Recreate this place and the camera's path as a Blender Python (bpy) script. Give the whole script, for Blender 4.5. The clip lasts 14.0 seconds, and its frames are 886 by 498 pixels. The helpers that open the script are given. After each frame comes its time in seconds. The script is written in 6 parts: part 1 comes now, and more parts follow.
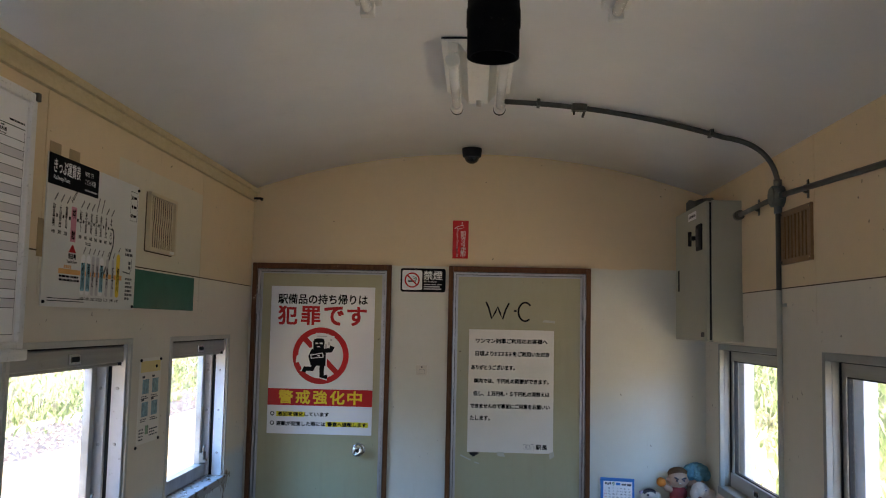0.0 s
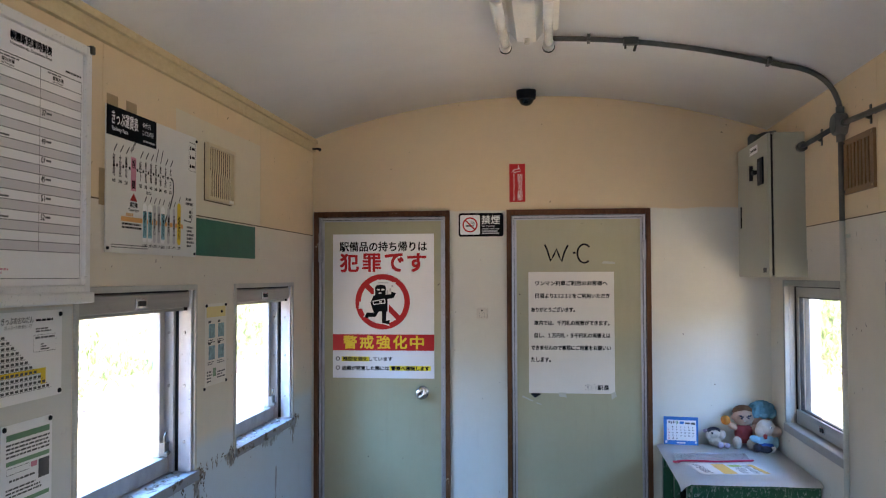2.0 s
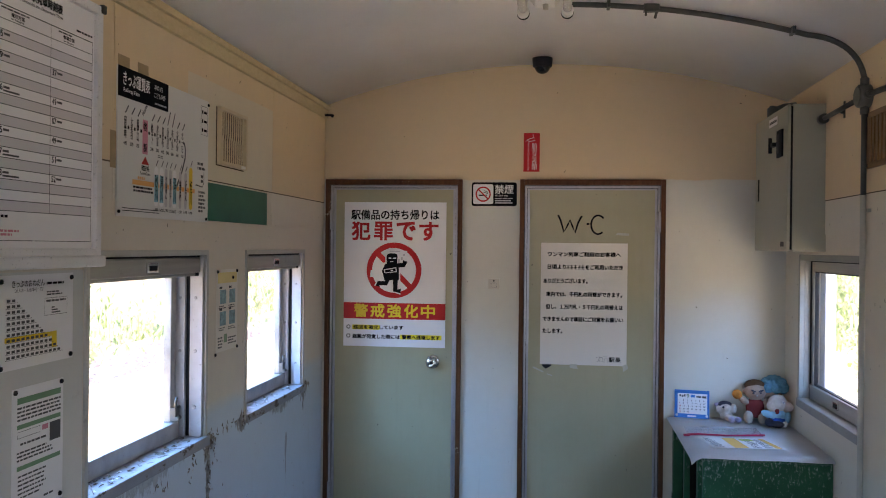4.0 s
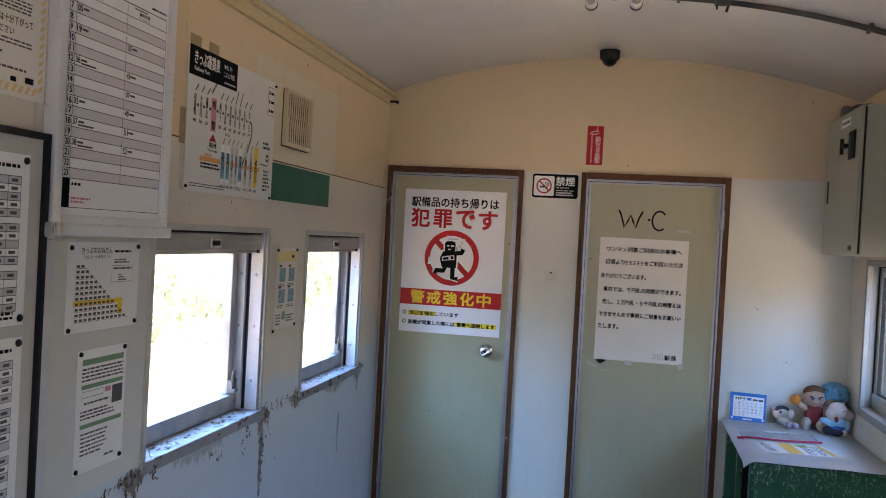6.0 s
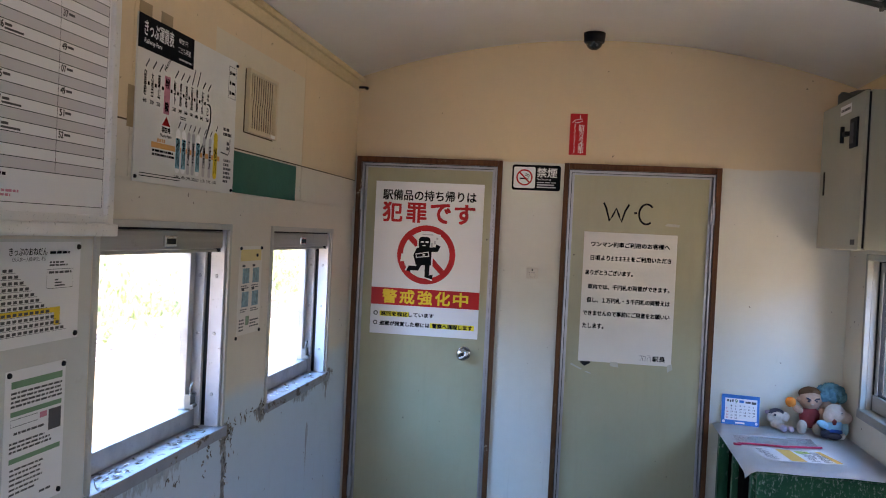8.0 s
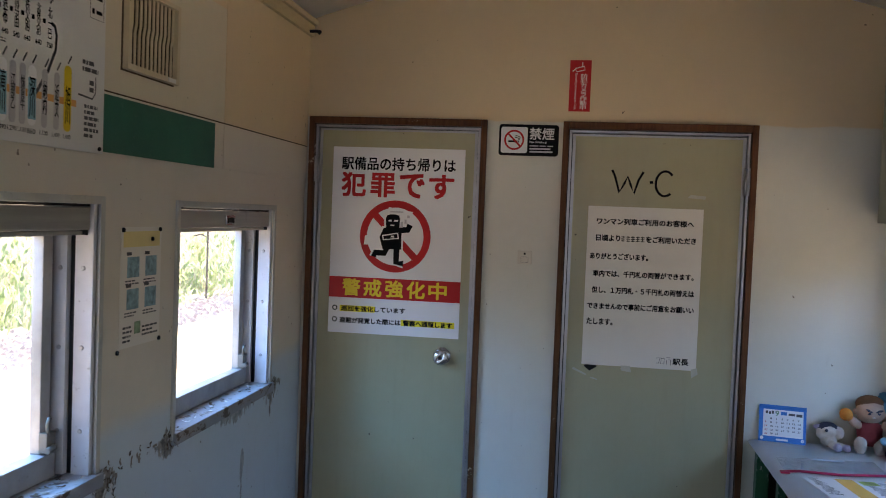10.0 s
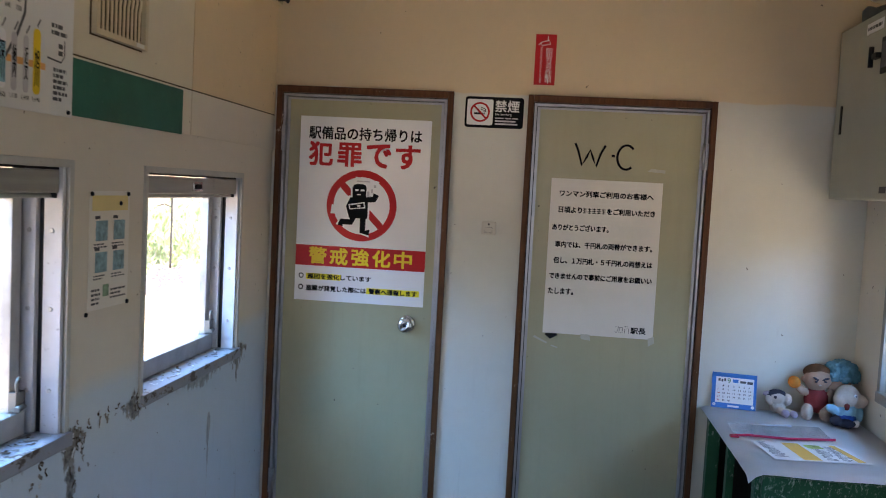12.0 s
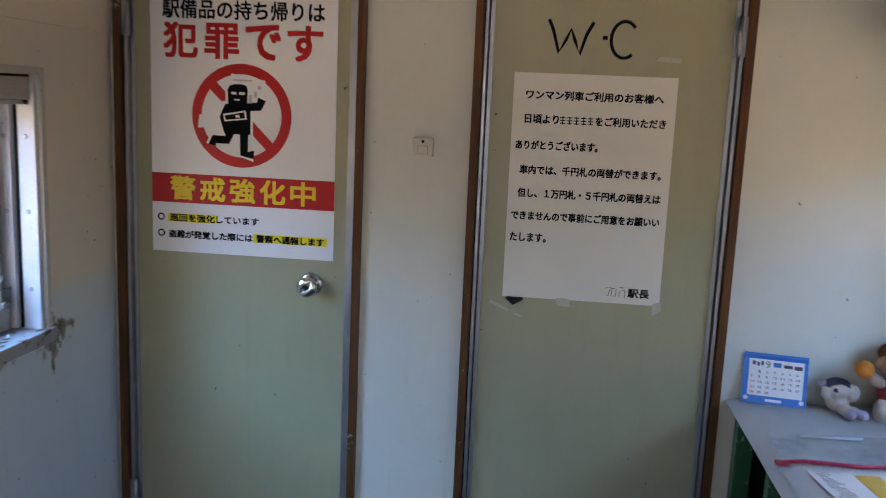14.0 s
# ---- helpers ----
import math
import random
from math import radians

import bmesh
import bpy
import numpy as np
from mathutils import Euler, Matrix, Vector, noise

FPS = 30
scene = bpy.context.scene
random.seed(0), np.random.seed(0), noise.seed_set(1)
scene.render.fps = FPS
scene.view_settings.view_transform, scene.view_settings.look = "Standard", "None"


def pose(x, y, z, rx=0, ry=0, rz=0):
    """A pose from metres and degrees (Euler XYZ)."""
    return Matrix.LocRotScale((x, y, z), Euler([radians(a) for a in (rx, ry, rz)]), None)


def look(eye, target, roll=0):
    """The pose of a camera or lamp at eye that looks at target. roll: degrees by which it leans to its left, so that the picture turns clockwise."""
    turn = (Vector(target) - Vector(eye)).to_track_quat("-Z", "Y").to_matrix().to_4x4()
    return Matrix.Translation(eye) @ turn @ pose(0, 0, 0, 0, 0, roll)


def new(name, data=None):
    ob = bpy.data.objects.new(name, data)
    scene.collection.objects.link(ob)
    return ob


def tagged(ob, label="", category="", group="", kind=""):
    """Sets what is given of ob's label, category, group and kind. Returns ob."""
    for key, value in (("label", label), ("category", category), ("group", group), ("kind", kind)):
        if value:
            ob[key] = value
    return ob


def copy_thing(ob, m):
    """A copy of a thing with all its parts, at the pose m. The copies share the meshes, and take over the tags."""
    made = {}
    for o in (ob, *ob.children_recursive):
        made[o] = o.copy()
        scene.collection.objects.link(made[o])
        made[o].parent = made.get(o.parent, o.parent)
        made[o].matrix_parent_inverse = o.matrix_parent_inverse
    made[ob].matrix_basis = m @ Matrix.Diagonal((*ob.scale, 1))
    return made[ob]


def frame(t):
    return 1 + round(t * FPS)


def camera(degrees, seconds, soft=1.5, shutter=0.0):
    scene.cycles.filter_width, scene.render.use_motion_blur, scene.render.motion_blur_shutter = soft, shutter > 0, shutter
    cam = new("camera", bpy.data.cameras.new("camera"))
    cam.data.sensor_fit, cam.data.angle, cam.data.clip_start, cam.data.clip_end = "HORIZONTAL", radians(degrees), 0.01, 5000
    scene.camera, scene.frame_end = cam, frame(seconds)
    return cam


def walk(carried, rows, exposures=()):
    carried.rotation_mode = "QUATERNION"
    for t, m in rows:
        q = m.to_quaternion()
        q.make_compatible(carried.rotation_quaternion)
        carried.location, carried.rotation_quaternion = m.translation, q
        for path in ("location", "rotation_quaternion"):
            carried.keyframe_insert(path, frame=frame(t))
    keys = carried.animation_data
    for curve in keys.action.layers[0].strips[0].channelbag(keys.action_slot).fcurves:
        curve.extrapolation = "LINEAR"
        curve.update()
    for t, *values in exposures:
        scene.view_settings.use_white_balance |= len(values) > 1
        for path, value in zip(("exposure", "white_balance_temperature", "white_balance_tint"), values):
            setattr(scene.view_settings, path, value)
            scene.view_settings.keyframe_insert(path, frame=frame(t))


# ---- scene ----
cam = camera(54.5, 14.0, 1.0, 0.5)
PATH = [
    (0, (0.042, 0.213, 1.513), (-0.039, 2.204, 1.686), 1.2),
    (0.5, (0.071, 0.215, 1.494), (-0.02, 2.207, 1.648), 0.6),
    (1, (0.073, 0.22, 1.481), (-0.1, 2.208, 1.605), -0.0),
    (1.5, (0.082, 0.207, 1.482), (-0.129, 2.193, 1.58), -0.2),
    (2, (0.106, 0.198, 1.466), (-0.137, 2.182, 1.531), -0.2),
    (2.5, (0.098, 0.211, 1.453), (-0.161, 2.194, 1.483), -0.1),
    (3, (0.095, 0.223, 1.473), (-0.153, 2.207, 1.485), 0.2),
    (5.5, (0.08, 0.23, 1.443), (-0.271, 2.199, 1.419), 2.9),
    (6, (0.108, 0.214, 1.444), (-0.297, 2.173, 1.417), 3.1),
    (6.5, (0.116, 0.205, 1.439), (-0.305, 2.16, 1.41), 2.8),
    (7, (0.11, 0.215, 1.438), (-0.33, 2.165, 1.403), 2.5),
    (7.5, (0.081, 0.317, 1.44), (-0.339, 2.272, 1.402), 2.5),
    (8, (-0.021, 0.472, 1.445), (-0.33, 2.447, 1.41), 2.8),
    (8.2, (-0.064, 0.521, 1.434), (-0.355, 2.5, 1.396), 2.7),
    (10.3, (-0.03, 1.254, 1.426), (-0.334, 3.229, 1.348), 2.2),
    (10.5, (-0.025, 1.185, 1.413), (-0.314, 3.163, 1.339), 2.1),
    (11, (-0.012, 1.072, 1.429), (-0.288, 3.051, 1.342), 2.5),
    (11.5, (-0.038, 1.076, 1.431), (-0.264, 3.06, 1.328), 2.7),
    (12, (-0.024, 1.167, 1.416), (-0.247, 3.15, 1.282), 3.0),
    (12.5, (-0.043, 1.316, 1.409), (-0.2, 3.301, 1.226), 3.0),
    (13, (-0.01, 1.55, 1.372), (-0.13, 3.523, 1.072), 2.7),
    (13.5, (0.036, 1.855, 1.41), (-0.117, 3.826, 1.102), 2.7),
    (14, (0.094, 2.211, 1.4), (-0.124, 4.171, 1.066), 2.5),
]
EXPOSURES = [(0, 2.05, 7000, 22), (1, 2.33, 6900, 24), (1.5, 2.7, 6830, 25), (2, 2.76, 6750, 25), (2.5, 2.74, 6750, 25), (3, 2.35, 6900, 26), (5.5, 2.58, 6930, 29), (8.2, 2.63, 6930, 29), (10.4, 1.97, 7050, 25), (11.2, 2.23, 7050, 25), (12, 2.5, 7060, 26), (13, 2.82, 7070, 28), (14, 2.37, 7540, 27)]
walk(cam, [(t, look(eye, target, roll)) for t, eye, target, roll in PATH], EXPOSURES)

# ---- light ----
world = bpy.data.worlds.new("sky")
scene.world = world
world.use_nodes = True
wn = world.node_tree
sky = wn.nodes.new("ShaderNodeTexSky")
sky.sky_type = "NISHITA"
sky.sun_disc = False
sky.sun_elevation = radians(52)
sky.sun_rotation = radians(7)
wn.links.new(sky.outputs[0], wn.nodes["Background"].inputs[0])
wn.nodes["Background"].inputs[1].default_value = 0.15
sun = new("sun", bpy.data.lights.new("sun", "SUN"))
sun.data.energy = 5.0
sun.data.angle = radians(0.5)
sun.data.color = (1.0, 0.95, 0.87)
sun.matrix_world = look((2.0, 12, 16), (0, 0, 0))


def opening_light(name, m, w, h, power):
    """Added area lamp that stands in for sky light through an opening."""
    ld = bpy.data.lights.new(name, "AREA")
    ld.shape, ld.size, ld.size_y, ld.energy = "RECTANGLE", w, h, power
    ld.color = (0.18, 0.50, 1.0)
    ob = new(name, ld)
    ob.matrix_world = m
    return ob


# extra lamp in the out-of-view rear doorway, in place of sky light
opening_light("doorway_sky_lamp", look((0, -2.64, 0.98), (0, 4, 0.98)), 0.86, 1.84, 2)
# added lamps outside and above each window, standing in for its sky
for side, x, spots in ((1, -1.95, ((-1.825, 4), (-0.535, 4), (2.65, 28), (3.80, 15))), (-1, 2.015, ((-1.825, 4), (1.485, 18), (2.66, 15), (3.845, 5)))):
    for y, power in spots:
        opening_light("window_sky_lamp", look((x, y, 2.15), (x + side * 1.9, y, 0.70)), 1.0, 1.3, power)

# ---- materials ----
MATS = {}


def rough_low(r):
    """Whether a given roughness is that of a glossy finish."""
    return isinstance(r, float) and r < 0.2


class Nodes:
    """Short hand for building a node material."""

    def __init__(self, name):
        self.mat = bpy.data.materials.new(name)
        self.mat.use_nodes = True
        self.t = self.mat.node_tree
        self.b = self.t.nodes["Principled BSDF"]
        self.pos = self.t.nodes.new("ShaderNodeNewGeometry").outputs["Position"]

    def put(self, socket, v):
        if isinstance(v, (int, float)):
            socket.default_value = v
        elif isinstance(v, (tuple, list)):
            socket.default_value = (*v, 1.0) if len(v) == 3 and len(socket.default_value) == 4 else v
        else:
            self.t.links.new(v, socket)

    def m(self, op, a, b=0.0, clamp=False):
        n = self.t.nodes.new("ShaderNodeMath")
        n.operation, n.use_clamp = op, clamp
        self.put(n.inputs[0], a), self.put(n.inputs[1], b)
        return n.outputs[0]

    def noise(self, scale, detail=3.0, rough=0.55, stretch=None, vec=None):
        v = vec or self.pos
        if stretch:
            n = self.t.nodes.new("ShaderNodeVectorMath")
            n.operation = "MULTIPLY"
            self.put(n.inputs[0], v)
            n.inputs[1].default_value = stretch
            v = n.outputs[0]
        n = self.t.nodes.new("ShaderNodeTexNoise")
        self.put(n.inputs["Vector"], v)
        n.inputs["Scale"].default_value, n.inputs["Detail"].default_value, n.inputs["Roughness"].default_value = scale, detail, rough
        return n.outputs[0]

    def ramp(self, f, lo, hi):
        """0 below lo, 1 above hi."""
        n = self.t.nodes.new("ShaderNodeMapRange")
        n.clamp = True
        self.put(n.inputs[0], f)
        n.inputs[1].default_value, n.inputs[2].default_value = lo, hi
        return n.outputs[0]

    def mix(self, f, a, b):
        n = self.t.nodes.new("ShaderNodeMix")
        n.data_type = "RGBA"
        self.put(n.inputs[0], f), self.put(n.inputs[6], a), self.put(n.inputs[7], b)
        return n.outputs[2]

    def axes(self):
        n = self.t.nodes.new("ShaderNodeSeparateXYZ")
        self.put(n.inputs[0], self.pos)
        return n.outputs

    def bump(self, h, strength, dist=0.002):
        n = self.t.nodes.new("ShaderNodeBump")
        n.inputs["Strength"].default_value, n.inputs["Distance"].default_value = strength, dist
        self.put(n.inputs["Height"], h)
        self.t.links.new(n.outputs[0], self.b.inputs["Normal"])

    def done(self, color, rough=0.5, metal=0.0):
        self.put(self.b.inputs["Base Color"], color)
        self.put(self.b.inputs["Roughness"], rough)
        self.put(self.b.inputs["Metallic"], metal)
        self.b.inputs["Specular IOR Level"].default_value = 0.5 if metal > 0.3 or rough_low(rough) else (0.05 if isinstance(rough, float) and rough > 0.8 else 0.22)
        return self.mat


def shade(c, k):
    return tuple(min(1.0, v * k) for v in c)


def mat(name, c, rough=0.5, metal=0.0, var=0.08, scale=6.0, bump=0.08, bscale=150.0, dirt=0.0, dirt_color=(0.12, 0.10, 0.08), stretch=None):
    """A plain surface with soft patches, fine grain and, if wanted, specks of dirt."""
    if name in MATS:
        return MATS[name]
    n = Nodes(name)
    big = n.ramp(n.noise(scale, 4, 0.6, stretch), 0.3, 0.7)
    col = n.mix(big, shade(c, 1 - var), shade(c, 1 + var))
    fine = n.noise(bscale, 2, 0.5, stretch)
    if dirt:
        spots = n.ramp(n.noise(scale * 5, 6, 0.7), 0.62, 0.72)
        col = n.mix(n.m("MULTIPLY", spots, dirt), col, dirt_color)
    if bump:
        n.bump(fine, bump)
    r = n.m("ADD", n.m("MULTIPLY", n.m("SUBTRACT", fine, 0.5), 0.15), rough)
    MATS[name] = n.done(col, r, metal)
    n.b.inputs["Specular IOR Level"].default_value = 0.5 if metal > 0.3 or rough < 0.2 else 0.25 if rough < 0.8 else 0.06
    return MATS[name]


# last tone: pale lower paint with bluish sky light put into its colour
CREAM, OFFWHITE, PALE, SKYLIT_LOW = (0.70, 0.55, 0.35), (0.68, 0.628, 0.535), (0.655, 0.650, 0.575), (0.55, 0.64, 0.70)


def wall_paint(name, cut_hi, cut_lo, sills=(), low=PALE):
    """Painted boards: cream above, off-white in the middle, pale green or a sky-tinted tone below, with grime that ran
    from the sill ends.
    """
    n = Nodes(name)
    ax = n.axes()
    wob = n.m("MULTIPLY", n.m("SUBTRACT", n.noise(9, 3), 0.5), 0.02)
    z = n.m("ADD", ax[2], wob)
    col = n.mix(n.ramp(z, cut_lo - 0.03, cut_lo + 0.02), low, OFFWHITE)
    col = n.mix(n.ramp(z, cut_hi - 0.003, cut_hi + 0.003), col, CREAM)
    if sills:
        inside = n.m("MULTIPLY", n.m("MULTIPLY", n.m("GREATER_THAN", ax[1], 2.86), n.m("LESS_THAN", ax[1], 3.69)), n.m("MULTIPLY", n.m("GREATER_THAN", ax[2], 1.682), n.m("LESS_THAN", ax[2], 2.02)))
        col = n.mix(inside, col, (0.67, 0.60, 0.46))
    patch = n.ramp(n.noise(1.7, 5, 0.65), 0.25, 0.75)
    col = n.mix(n.m("MULTIPLY", patch, 0.10), col, (0.45, 0.42, 0.33))
    mottle = n.ramp(n.noise(14, 5, 0.7), 0.3, 0.7)
    col = n.mix(n.m("MULTIPLY", mottle, 0.07), col, (0.30, 0.28, 0.24))
    scuff = n.ramp(n.noise(5, 6, 0.75, (3, 3, 0.8)), 0.66, 0.72)
    col = n.mix(n.m("MULTIPLY", scuff, 0.10), col, (0.25, 0.21, 0.16))
    specks = n.ramp(n.noise(46, 2, 0.5), 0.745, 0.76)
    col = n.mix(n.m("MULTIPLY", specks, 0.75), col, (0.10, 0.07, 0.05))
    runs = n.ramp(n.noise(2.2, 4, 0.6, (14, 14, 1.2)), 0.60, 0.75)
    foot = n.m("SUBTRACT", 1.0, n.ramp(ax[2], 0.2, 0.9))
    col = n.mix(n.m("MULTIPLY", n.m("MULTIPLY", runs, foot), 0.22), col, (0.25, 0.22, 0.17))
    height = n.noise(170, 2)
    for y0, z0, wide, tall, power in sills:
        dy = n.m("DIVIDE", n.m("ABSOLUTE", n.m("SUBTRACT", ax[1], y0)), wide)
        up = n.m("DIVIDE", n.m("MAXIMUM", n.m("SUBTRACT", ax[2], z0), 0.0), 0.06)
        down = n.m("DIVIDE", n.m("MAXIMUM", n.m("SUBTRACT", z0, ax[2]), 0.0), tall)
        near = n.m("SUBTRACT", 1.0, n.m("ADD", dy, n.m("ADD", up, down)), True)
        streak = n.noise(4.0, 9, 0.72, (9, 9, 4.5))
        f = n.ramp(n.m("ADD", n.m("MULTIPLY", near, 0.46), n.m("MULTIPLY", streak, 0.95)), 0.665, 0.72)
        f = n.m("MULTIPLY", n.m("MULTIPLY", f, n.ramp(near, 0.02, 0.12)), power)
        tone = n.mix(n.ramp(n.noise(42, 5, 0.7), 0.38, 0.56), (0.035, 0.025, 0.018), (0.27, 0.235, 0.20))
        col = n.mix(f, col, tone)
    n.bump(height, 0.16)
    MATS[name] = n.done(col, 0.42)
    return MATS[name]


def wood(name, a, b, stretch=(30, 30, 2.2), rough=0.45, worn=0.0):
    n = Nodes(name)
    g = n.noise(2.5, 5, 0.65, stretch)
    col = n.mix(n.ramp(g, 0.3, 0.7), a, b)
    if worn:
        w = n.ramp(n.noise(11, 6, 0.75), 0.66, 0.70)
        col = n.mix(n.m("MULTIPLY", w, worn), col, (0.62, 0.52, 0.40))
    n.bump(g, 0.15)
    MATS[name] = n.done(col, rough)
    return MATS[name]


def flaking(name, c, under, limit):
    """Paint that has blistered and flaked off in small ragged patches, with grit lying on it."""
    n = Nodes(name)
    v = n.noise(22, 6, 0.72, (1.0, 0.6, 1.0))
    col = n.mix(n.ramp(n.noise(6, 4), 0.3, 0.7), shade(c, 0.85), shade(c, 1.12))
    rim = n.ramp(v, limit - 0.05, limit)
    col = n.mix(n.m("MULTIPLY", rim, 0.35), col, (0.30, 0.24, 0.20))
    col = n.mix(n.ramp(v, limit, limit + 0.03), col, under)
    n.bump(v, 0.6, 0.003)
    MATS[name] = n.done(col, 0.55)
    return MATS[name]


def door_paint():
    """Olive enamel on a flush door, hand-worn, with faint upright smears and a few chips."""
    n = Nodes("door_paint")
    base = n.mix(n.ramp(n.noise(2.2, 4), 0.3, 0.7), (0.360, 0.341, 0.213), (0.400, 0.376, 0.238))
    smear = n.ramp(n.noise(3.0, 5, 0.7, (9, 9, 0.8)), 0.5, 0.75)
    col = n.mix(n.m("MULTIPLY", smear, 0.12), base, (0.20, 0.18, 0.11))
    mott = n.ramp(n.noise(30, 4, 0.7), 0.35, 0.7)
    col = n.mix(n.m("MULTIPLY", mott, 0.06), col, (0.48, 0.47, 0.36))
    chip = n.ramp(n.noise(34, 2, 0.5), 0.76, 0.77)
    col = n.mix(n.m("MULTIPLY", chip, 0.8), col, (0.07, 0.05, 0.03))
    n.bump(n.noise(160, 2), 0.07)
    rough = n.m("ADD", n.m("MULTIPLY", smear, 0.12), 0.30)
    MATS["door_paint"] = n.done(col, rough)
    n.b.inputs["Specular IOR Level"].default_value = 0.4
    return n.mat


def green_paint():
    """Old green paint that has flaked to bare pale wood near the top of the panel."""
    n = Nodes("green_paint")
    ax = n.axes()
    v = n.noise(7.0, 8, 0.78, (16, 16, 7))
    lim = n.m("ADD", v, n.m("MULTIPLY", n.ramp(ax[2], 0.36, 0.66), 0.13))
    flake = n.ramp(lim, 0.66, 0.69)
    dots = n.ramp(n.noise(38, 3, 0.6), 0.72, 0.75)
    base = n.mix(n.ramp(n.noise(7, 5), 0.3, 0.7), (0.012, 0.075, 0.035), (0.02, 0.12, 0.055))
    col = n.mix(flake, base, (0.30, 0.38, 0.32))
    col = n.mix(dots, col, (0.45, 0.48, 0.42))
    n.bump(v, 0.4)
    MATS["green_paint"] = n.done(col, 0.38)
    return MATS["green_paint"]


def glass_mat(name, haze):
    n = Nodes(name)
    t = n.t
    tr = t.nodes.new("ShaderNodeBsdfTransparent")
    gl = t.nodes.new("ShaderNodeBsdfGlossy")
    gl.inputs["Roughness"].default_value = 0.04
    lw = t.nodes.new("ShaderNodeLayerWeight")
    lw.inputs[0].default_value = 0.5
    mx = t.nodes.new("ShaderNodeMixShader")
    n.put(mx.inputs[0], n.m("ADD", n.m("MULTIPLY", n.m("POWER", lw.outputs["Facing"], 5.0), 0.5), 0.04))
    t.links.new(tr.outputs[0], mx.inputs[1])
    t.links.new(gl.outputs[0], mx.inputs[2])
    df = t.nodes.new("ShaderNodeBsdfTranslucent")
    df.inputs[0].default_value = (0.8, 0.82, 0.78, 1)
    m2 = t.nodes.new("ShaderNodeMixShader")
    n.put(m2.inputs[0], n.m("MULTIPLY", n.ramp(n.noise(9, 5, 0.7), 0.35, 0.75), haze))
    t.links.new(mx.outputs[0], m2.inputs[1])
    t.links.new(df.outputs[0], m2.inputs[2])
    t.links.new(m2.outputs[0], t.nodes["Material Output"].inputs[0])
    MATS[name] = n.mat
    return n.mat


SILLS = ((3.06, 0.785, 0.10, 0.13, 1.0), (3.06, 0.76, 0.045, 0.60, 0.9), (3.38, 0.79, 0.12, 0.09, 0.9), (4.18, 0.80, 0.15, 0.16, 0.9), (2.24, 0.775, 0.15, 0.10, 1.0), (2.62, 0.78, 0.50, 0.10, 0.45), (3.85, 0.785, 0.42, 0.08, 0.7), (3.92, 0.60, 0.03, 0.40, 0.6))
M_LEFT = wall_paint("left_wall_paint", 1.681, 0.90, SILLS, SKYLIT_LOW)
M_RIGHT = wall_paint("right_wall_paint", 1.667, 0.70)
M_END = wall_paint("end_wall_paint", 1.80, 1.80)
M_CEIL = mat("ceiling_paint", (0.80, 0.80, 0.80), 0.5, var=0.05, scale=1.5, bump=0.05, dirt=0.06)
M_FLOOR = mat("floor_concrete", (0.15, 0.125, 0.095), 0.7, var=0.25, scale=5, bump=0.3, bscale=60, dirt=0.4)
M_TRIM = wood("brown_wood", (0.070, 0.024, 0.008), (0.145, 0.056, 0.020), worn=0.8)
M_CORNICE = wood("cream_moulding", (0.52, 0.42, 0.25), (0.60, 0.49, 0.31), (2, 12, 30), 0.5)
M_ALU = mat("aluminium", (0.40, 0.41, 0.43), 0.34, 0.85, 0.10, 14, 0.05, 300, 0.25)
M_ALUW = mat("white_painted_metal", (0.56, 0.57, 0.60), 0.4, 0.0, 0.08, 12, 0.08, 120, 0.7)
M_SASH = mat("dull_aluminium", (0.36, 0.352, 0.335), 0.42, 0.35, 0.22, 9, 0.1, 200, 0.5)
M_RAIL = mat("brushed_rail", (0.37, 0.362, 0.34), 0.40, 0.4, 0.25, 3, 0.12, 60, 0.35, stretch=(1, 0.3, 6))
M_CASING = mat("grey_casing_paint", (0.47, 0.47, 0.44), 0.45, 0, 0.08, 8, 0.1, 150, 0.4)
# the same grey casing paint, darkened for the shade on the right windows
M_CASING_SHADE = mat("shaded_grey_casing_paint", (0.30, 0.30, 0.28), 0.45, 0, 0.12, 8, 0.1, 150, 0.4)
M_STEEL = mat("polished_steel", (0.70, 0.70, 0.70), 0.16, 1.0, 0.04, 20, 0.02, 300)
M_DARK = mat("dark_rubber_and_shade", (0.010, 0.010, 0.011), 0.6, 0, 0.2, 30)
M_DOOR = door_paint()
M_SILL = flaking("sill_paint", (0.27, 0.28, 0.305), (0.09, 0.065, 0.05), 0.575)
M_PAPER = mat("white_paper", (0.80, 0.80, 0.81), 0.38, 0, 0.025, 4, 0.04, 40)
M_OLDPAPER = mat("aged_paper", (0.74, 0.71, 0.65), 0.4, 0, 0.03, 4, 0.05, 40)
M_INK = mat("black_ink", (0.010, 0.010, 0.011), 0.85, 0, 0.05)
M_GREYINK = mat("grey_ink", (0.11, 0.11, 0.115), 0.85, 0, 0.05)
M_PALEINK = mat("pale_grey_ink", (0.52, 0.51, 0.53), 0.85, 0, 0.04)
M_ROWGREY = mat("row_grey_print", (0.63, 0.61, 0.63), 0.5, 0, 0.03)
M_RED = mat("red_print", (0.52, 0.014, 0.016), 0.4, 0, 0.04)
M_YELLOW = mat("yellow_print", (0.82, 0.58, 0.03), 0.4, 0, 0.04)
M_PINK = mat("pink_print", (0.62, 0.24, 0.32), 0.45, 0, 0.04)
M_BLUE = mat("blue_print", (0.03, 0.20, 0.56), 0.4, 0, 0.05)
M_SKYBLUE = mat("light_blue_print", (0.22, 0.47, 0.58), 0.45, 0, 0.05)
